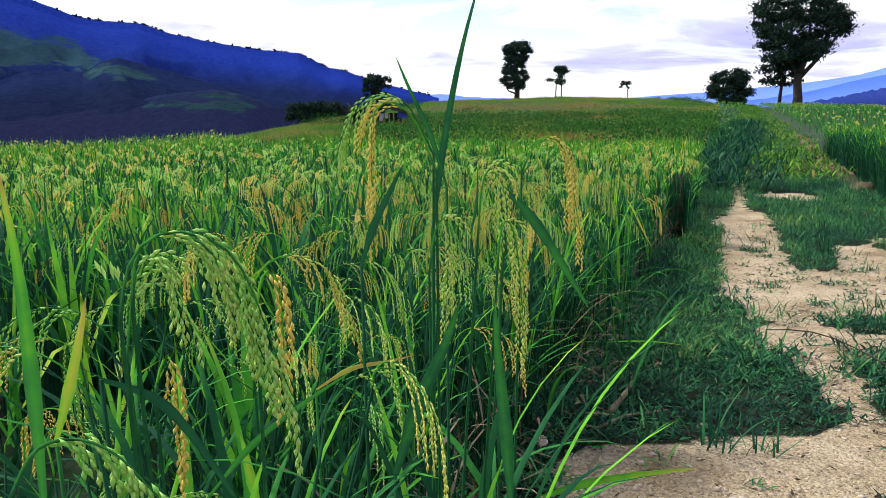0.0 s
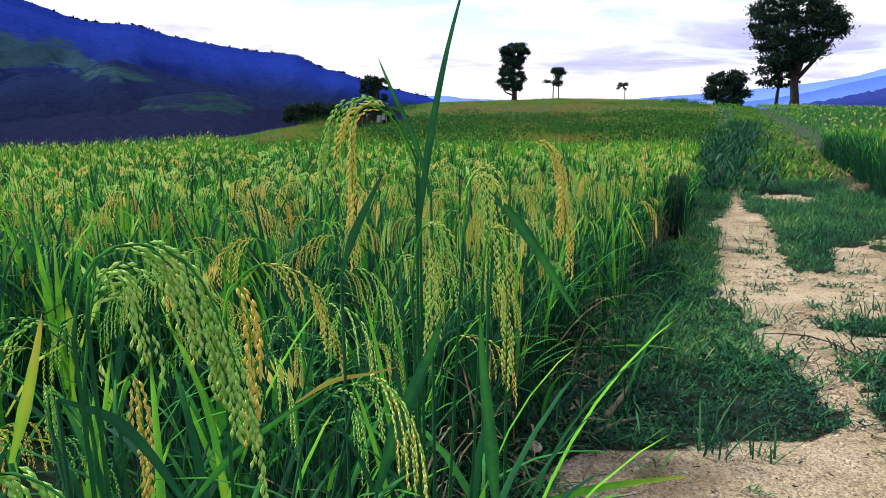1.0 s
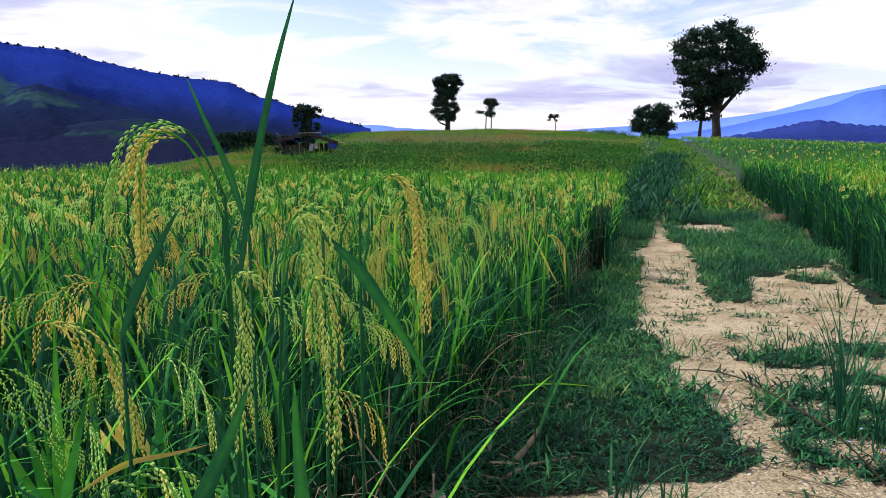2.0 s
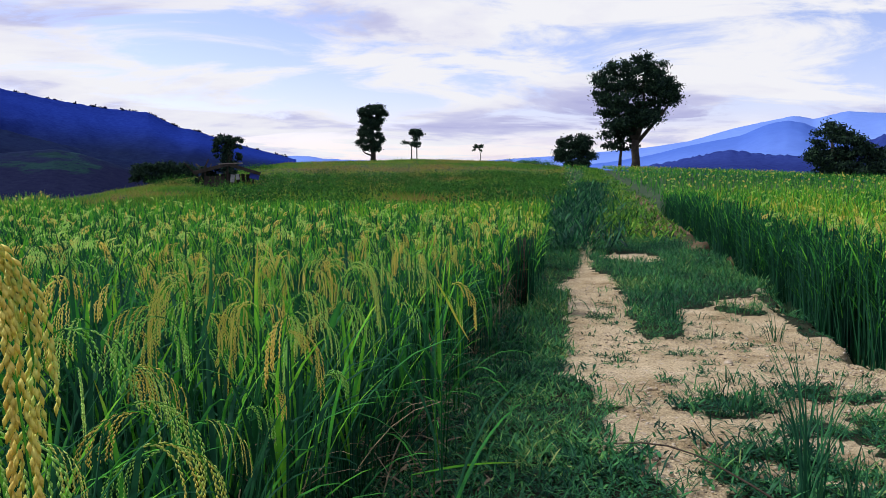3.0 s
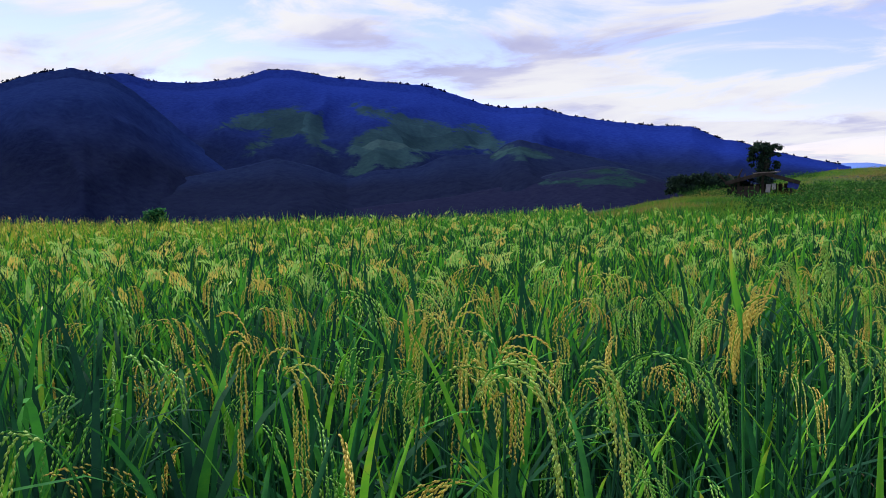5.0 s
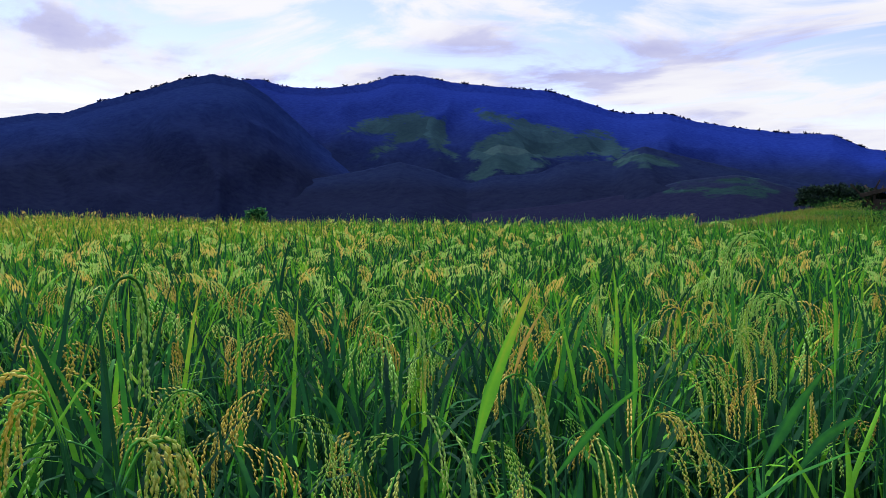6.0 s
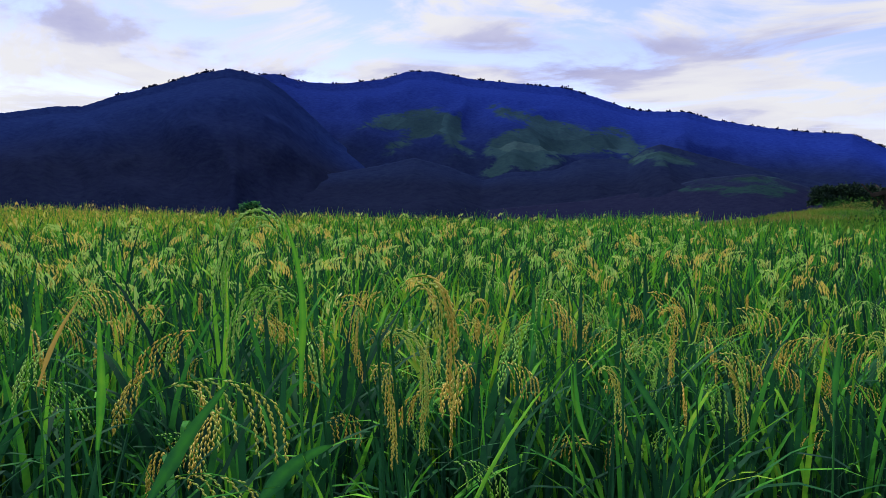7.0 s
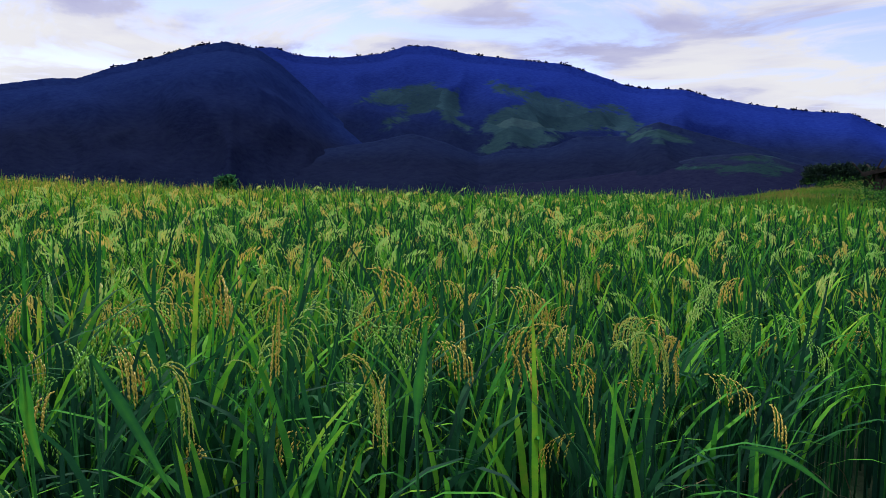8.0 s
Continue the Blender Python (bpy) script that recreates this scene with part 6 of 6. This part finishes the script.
def build_hut():
    x, y, z = polar(5.6, 49.5 * FAR)
    hut = thing("field_hut", "low tumbledown field hut with a rusty tin roof and blue tarp", "hut", pose(x, y, z + 0.12, 0, 0, 5.1) @ Matrix.Scale(0.95 * FAR, 4))
    for px, py, h in ((-1.5, -0.9, 0.95), (-0.1, -0.9, 1.3), (1.5, -0.9, 0.9), (-1.5, 0.9, 0.95), (-0.1, 0.9, 1.3), (1.5, 0.9, 0.9)):
        slab("post", (0.12, 0.12, h + 0.7), pose(px, py, h / 2 - 0.35), BOARD, hut)
    corrugated("roof", 2.3, 2.5, pose(-1.1, 0, 1.17, 0, -15, 0), TIN, hut, "rusty corrugated tin roof")
    corrugated("roof", 2.1, 2.5, pose(0.95, 0, 1.14, 0, 17, 0), TIN, hut, "rusty corrugated tin roof")
    slab("rafter", (2.3, 0.10, 0.22), pose(-1.1, -1.22, 1.08, 0, -15, 0), BOARD, hut)
    slab("rafter", (2.1, 0.10, 0.22), pose(0.95, -1.22, 1.05, 0, 17, 0), BOARD, hut)
    slab("ridge_sheet", (1.5, 2.6, 0.05), pose(0.1, 0, 1.40, 0, -3, 0), TIN, hut, "loose tin sheet over the ridge")
    for k in range(9):
        slab("wall_board", (0.24, 0.03, 0.85), pose(-1.4 + 0.33 * k, 0.88 + 0.005 * (k % 2), 0.3, 0, 3 * math.sin(k * 2.3), 0), BOARD, hut)
    for k in range(4):
        slab("wall_board", (0.26, 0.03, 0.7), pose(-1.35 + 0.31 * k, -0.92, 0.25, 0, 3 * math.sin(k * 1.3), 0), BOARD, hut)
    slab("tarp", (0.62, 0.06, 0.5), pose(1.6, -1.0, 0.66, 8, 14, 8), TARP, hut, "blue plastic tarp hung on the end")
    slab("sack", (0.26, 0.12, 0.5), pose(0.2, -0.98, 0.45, 4, 6, 0), PALE, hut, "pale hanging cloth")
    slab("sack", (0.22, 0.12, 0.36), pose(0.52, -0.98, 0.55, 4, -6, 0), PALE, hut, "pale hanging cloth")
    slab("pole", (0.08, 0.08, 1.9), pose(-2.1, -0.7, 0.75, 8, -42, 0), BOARD, hut, "leaning wooden pole")
    slab("pole", (0.08, 0.08, 1.7), pose(-1.6, -0.7, 0.9, 8, 24, 0), BOARD, hut, "leaning wooden pole")


build_hut()


# ---- what lies about on the track ----
def litter():
    """Dry straw and dead leaves at the foot of the rice."""
    r = np.random.RandomState(91)
    n = 420
    y = r.uniform(1.6, 9.0, n)
    x = left_edge(y) + r.normal(0.05, 0.13, n)
    temps = []
    for k in range(8):
        P = np.array([[0, 0, 0], [0.05, r.uniform(-0.02, 0.02), r.uniform(0.0, 0.03)], [0.11, r.uniform(-0.03, 0.03), r.uniform(0.0, 0.02)]])
        v, f = ribbon(P, [0.003, 0.005, 0.0015], np.array([0, 1.0, 0.15]), 0.3)
        temps.append((v, f, np.zeros(len(v)), np.zeros(len(f), int)))
    V, F, T, M = spread(temps, r.randint(0, 8, n), np.column_stack([x, y, land(x, y) + 0.045]), r.uniform(0, 6.28, n), r.uniform(0.5, 1.9, n), np.zeros(n))
    return tagged(new("straw_litter", mesh_np("straw_litter", V, F, [STRAW], T)), "dry straw and dead leaves at the foot of the rice", "straw", kind="stuff")


def dead_blades():
    """Dry hanging leaves low on the outermost rice."""
    r = np.random.RandomState(92)
    n = 260
    y = r.uniform(1.4, 9.0, n)
    x = left_edge(y) + r.normal(-0.03, 0.07, n)
    temps = []
    for k in range(6):
        le = leaf_shape(r.uniform(0.25, 0.4), 0.008, r.uniform(15, 60), r.uniform(80, 130), 5, 0.2, 0.5, 0.6)
        temps.append((le[0], le[1], le[2], np.zeros(len(le[1]), int)))
    V, F, T, M = spread(temps, r.randint(0, 6, n), np.column_stack([x, y, land(x, y) + r.uniform(0.05, 0.35, n)]), r.uniform(0, 6.28, n), r.uniform(0.7, 1.3, n), np.zeros(n))
    return tagged(new("dead_leaves", mesh_np("dead_leaves", V, F, [STRAW], T)), "withered tan leaves hanging low on the rice", "straw", kind="stuff")


def bent_stick(name, label, points, radius, mat):
    P, s = eased(points, 12)
    foot = P[0].copy()
    v, f = tube(P - foot, radius * (1.15 - 0.6 * s) * (1 + 0.15 * np.sin(s * 17)), 7)
    ob = new(name, mesh_np(name, v, f, [mat]))
    ob.matrix_basis = pose(*foot)
    return tagged(ob, label, "stick")


def on_ground(x, y, up):
    return (x, y, float(land(x, y)) + up)


def stone(x, y, size, label, mat, seed, up=0.03):
    bm = bmesh.new()
    bmesh.ops.create_icosphere(bm, subdivisions=3, radius=size)
    for v in bm.verts:
        v.co *= 1 + 0.28 * noise.noise(v.co * (1.6 / size) + Vector((seed * 3.1, 0, 0))) + 0.1 * noise.noise(v.co * (5 / size))
        v.co.z *= 0.7
    me = bpy.data.meshes.new("stone")
    bm.to_mesh(me)
    bm.free()
    me.materials.append(mat)
    me.shade_smooth()
    ob = new("stone", me)
    ob.matrix_basis = pose(x, y, float(land(x, y)) + up + size * 0.3, 0, 0, seed * 50)
    return tagged(ob, label, "stone")


def creeping_weed(x, y, size, seed):
    """A flat rosette of small runners with leaves, on bare sand."""
    r = np.random.RandomState(seed)
    weed = thing("creeping_weed", "small flat creeping weed with dark leaves on the sand", "weed", pose(x, y, float(land(x, y)) + 0.03), "creeping weeds on the track")
    out = []
    for k in range(int(26 * size / 0.12)):
        a, d = r.uniform(0, 6.28), r.uniform(0, size)
        le = leaf_shape(r.uniform(0.025, 0.06), r.uniform(0.010, 0.018), r.uniform(35, 80), r.uniform(0, 40), 3, 0.25, r.uniform(0.05, 0.6), r.uniform(0.2, 0.7))
        out.append(moved(le, r.uniform(0, 6.28), (d * math.cos(a) * 1.3, d * math.sin(a) * 0.8, r.uniform(0.0, 0.02))))
    V = np.concatenate([o[0] for o in out])
    k, F = 0, []
    for o in out:
        F.append(o[1] + k)
        k += len(o[0])
    part("leaves", mesh_np("leaves", V, np.concatenate(F), [GRASS], np.concatenate([o[2] for o in out])), weed)
    for k in range(3):
        a = r.uniform(0, 6.28)
        v, f = tube(np.array([[0, 0, 0.004], [0.5 * size * math.cos(a), 0.4 * size * math.sin(a), 0.012], [size * 1.2 * math.cos(a + 0.3), size * 0.8 * math.sin(a + 0.3), 0.006]]), [0.002, 0.0016, 0.001], 4)
        part("runner", mesh_np("runner", v, f, [GRASS], np.full(len(v), 0.3)), weed)


def debris():
    """Dark scraps of leaf and twig trodden into the sand."""
    p = lane_points(1.5, 11, 0.12)
    p = p[bare(p)]
    p = p[np.random.RandomState(95).rand(len(p)) < 0.45 + 0.9 * patchy(p, 1.4, 61.0)]
    n = len(p)
    r = np.random.RandomState(96)
    C = np.column_stack([p + r.uniform(-0.06, 0.06, (n, 2)), land(p[:, 0], p[:, 1]) + 0.042])
    D = np.column_stack([r.normal(size=(n, 2)), r.normal(0, 0.12, n)])
    V, F = spindles(C, D, r.uniform(0.012, 0.05, n), r.uniform(0.002, 0.006, n), 4)
    tagged(new("leaf_scraps", mesh_np("leaf_scraps", V, F, [TWIG], smooth=False)), "dark scraps of leaf and twig on the sand", "litter", kind="stuff")


debris()
litter()
dead_blades()
bent_stick("bent_stem", "thin dark bent stem leaning over the track", [on_ground(2.0, 2.55, 0.0), (1.78, 2.72, 0.70), (1.56, 3.05, 0.815), (1.50, 3.2, 0.80), (1.38, 3.24, 0.78)], 0.004, TWIG)
bent_stick("dead_stick", "pale broken stick at the edge of the rice", [on_ground(0.70, 3.12, 0.05), on_ground(0.78, 3.22, 0.09), on_ground(0.86, 3.40, 0.10)], 0.013, STRAW)
bent_stick("dead_stick", "pale forked dry stem on the ground", [on_ground(0.62, 2.95, 0.05), on_ground(0.74, 3.05, 0.06), on_ground(0.95, 3.15, 0.05)], 0.008, STRAW)
for k in (0, 3):
    bent_stick("dry_stalk", "dry straw stalk on the sandy track", [on_ground(1.62 + 0.03 * k, 2.78 + 0.05 * k, 0.045), on_ground(1.72 + 0.03 * k, 2.70 + 0.02 * k, 0.055), on_ground(1.80 + 0.02 * k, 2.60 - 0.02 * k, 0.045)], 0.0035, STRAW)
stone(0.36, 2.72, 0.026, "pale grey stone at the foot of the rice", STONE, 1, 0.08)
stone(6.2, 10.0, 0.06, "pale stone on the bank beside the rice", STONE, 2)
stone(1.05, 3.0, 0.022, "small grey stone on the sand", STONE, 3)
stone(1.62, 2.65, 0.018, "small grey stone on the sand", STONE, 4)
stone(2.9, 4.3, 0.02, "small grey stone on the sand", STONE, 5)
stone(3.6, 6.3, 0.03, "small grey stone on the sand", STONE, 6)
stone(4.9, 7.8, 0.035, "small grey stone on the sand", STONE, 7)
clod_r = np.random.RandomState(97)
for k in range(22):
    y = clod_r.uniform(5.2, 10.2)
    stone(float(right_edge(y)) - clod_r.uniform(-0.12, 0.16), y, clod_r.uniform(0.03, 0.075), "lump of pale dry earth on the track's broken edge", SOIL, 20 + k, -0.02)
weed_r = np.random.RandomState(93)
for k in range(85):
    y = weed_r.uniform(2.5, 9.5)
    x = float(np.interp(y, [2.5, 4, 6.5, 9.5], [1.7, 2.15, 2.8, 3.7])) + weed_r.uniform(-0.25, 2.2) * weed_r.rand() ** 0.6
    creeping_weed(x, y, weed_r.uniform(0.05, 0.16), 200 + k)


def drooping_leaf(x, y, z, label, mat, seed):
    """A withered leaf hanging on a bare stem beside the track."""
    r = np.random.RandomState(seed)
    leaf = thing("withered_leaf", label, "dead leaf", pose(x, y, float(land(x, y))))
    v, f = tube(np.array([[0, 0, 0], [0.01, 0, z * 0.6], [0.03, 0, z]]), [0.004, 0.003, 0.002], 5)
    part("stem", mesh_np("stem", v, f, [STRAW]), leaf)
    P = np.array([[0.03, 0, z], [0.06, 0.01, z - 0.03], [0.07, 0.0, z - 0.14], [0.05, -0.01, z - 0.26]])
    Q, s = eased(P, 9)
    v, f = ribbon(Q, 0.03 * np.sin(np.pi * np.clip(s * 0.9 + 0.08, 0, 1)), np.array([0.5, 0.85, 0.1]), 0.5)
    part("blade", mesh_np("blade", v, f, [mat]), leaf)


drooping_leaf(2.46, 8.9, 0.68, "withered brown leaf drooping beside the track", STRAW, 1)


# ---- small things that stand out ----
def tall_stem(x, y, height, lean, label):
    """A bare grass stem that rises above the rice."""
    z = float(land(x, y))
    stem = thing("tall_grass", label, "grass", pose(x, y, z), "tall grasses in the rice")
    v, f = tube(np.array([[0, 0, 0], [lean * 0.3, 0, height * 0.5], [lean, 0.01, height]]), [0.0055, 0.0045, 0.002], 5)
    part("stalk", mesh_np("stalk", v, f, [LEAF], np.full(len(v), 0.42)), stem)
    le = leaf_shape(height * 0.3, 0.012, 12, 45, 6, 0.3, 0.4, 0.7)
    part("leaf", mesh_np("leaf", le[0], le[1], [LEAF], le[2]), stem, m=pose(lean * 0.3, 0, height * 0.5))


tall_stem(-2.24, 6.10, 1.24, -0.03, "thin pale grass stem rising above the rice")
tall_stem(-2.12, 6.12, 1.23, -0.09, "thin pale leaning grass stem rising above the rice")

PETAL = surface("lilac_petal", [(0.3, (0.38, 0.30, 0.62)), (0.7, (0.55, 0.48, 0.78))], scale=40, rough=0.7, spec=0.1)


def wild_flower(x, y, height, seed):
    """A small five-petalled lilac flower on a thin stem, among the weeds."""
    r = np.random.RandomState(seed)
    flower = thing("wild_flower", "small lilac wild flower among the weeds on the track", "flower", pose(x, y, float(land(x, y)) + 0.02, 0, 0, r.uniform(0, 360)), "wild flowers on the track")
    v, f = tube(np.array([[0, 0, 0], [0.006, 0, height * 0.6], [0.012, 0, height]]), [0.0016, 0.0013, 0.001], 5)
    part("stem", mesh_np("stem", v, f, [GRASS], np.full(len(v), 0.4)), flower)
    for k in range(5):
        le = leaf_shape(0.011, 0.009, 62, 35, 3, 0.3, 0.5, 0.5)
        part("petal", mesh_np("petal", le[0], le[1], [PETAL]), flower, m=pose(0.012, 0, height, 0, 0, k * 72.0))
    for k in range(3):
        le = leaf_shape(0.05, 0.014, 50, 30, 3, 0.3, 0.3, 0.5)
        part("leaf", mesh_np("leaf", le[0], le[1], [GRASS], le[2]), flower, m=pose(0.003, 0, height * (0.2 + 0.2 * k), 0, 0, k * 130.0))


for k, (x, y, h) in enumerate(((2.03, 3.02, 0.11), (2.15, 3.13, 0.12), (2.12, 2.96, 0.10))):
    wild_flower(x, y, h, 300 + k)
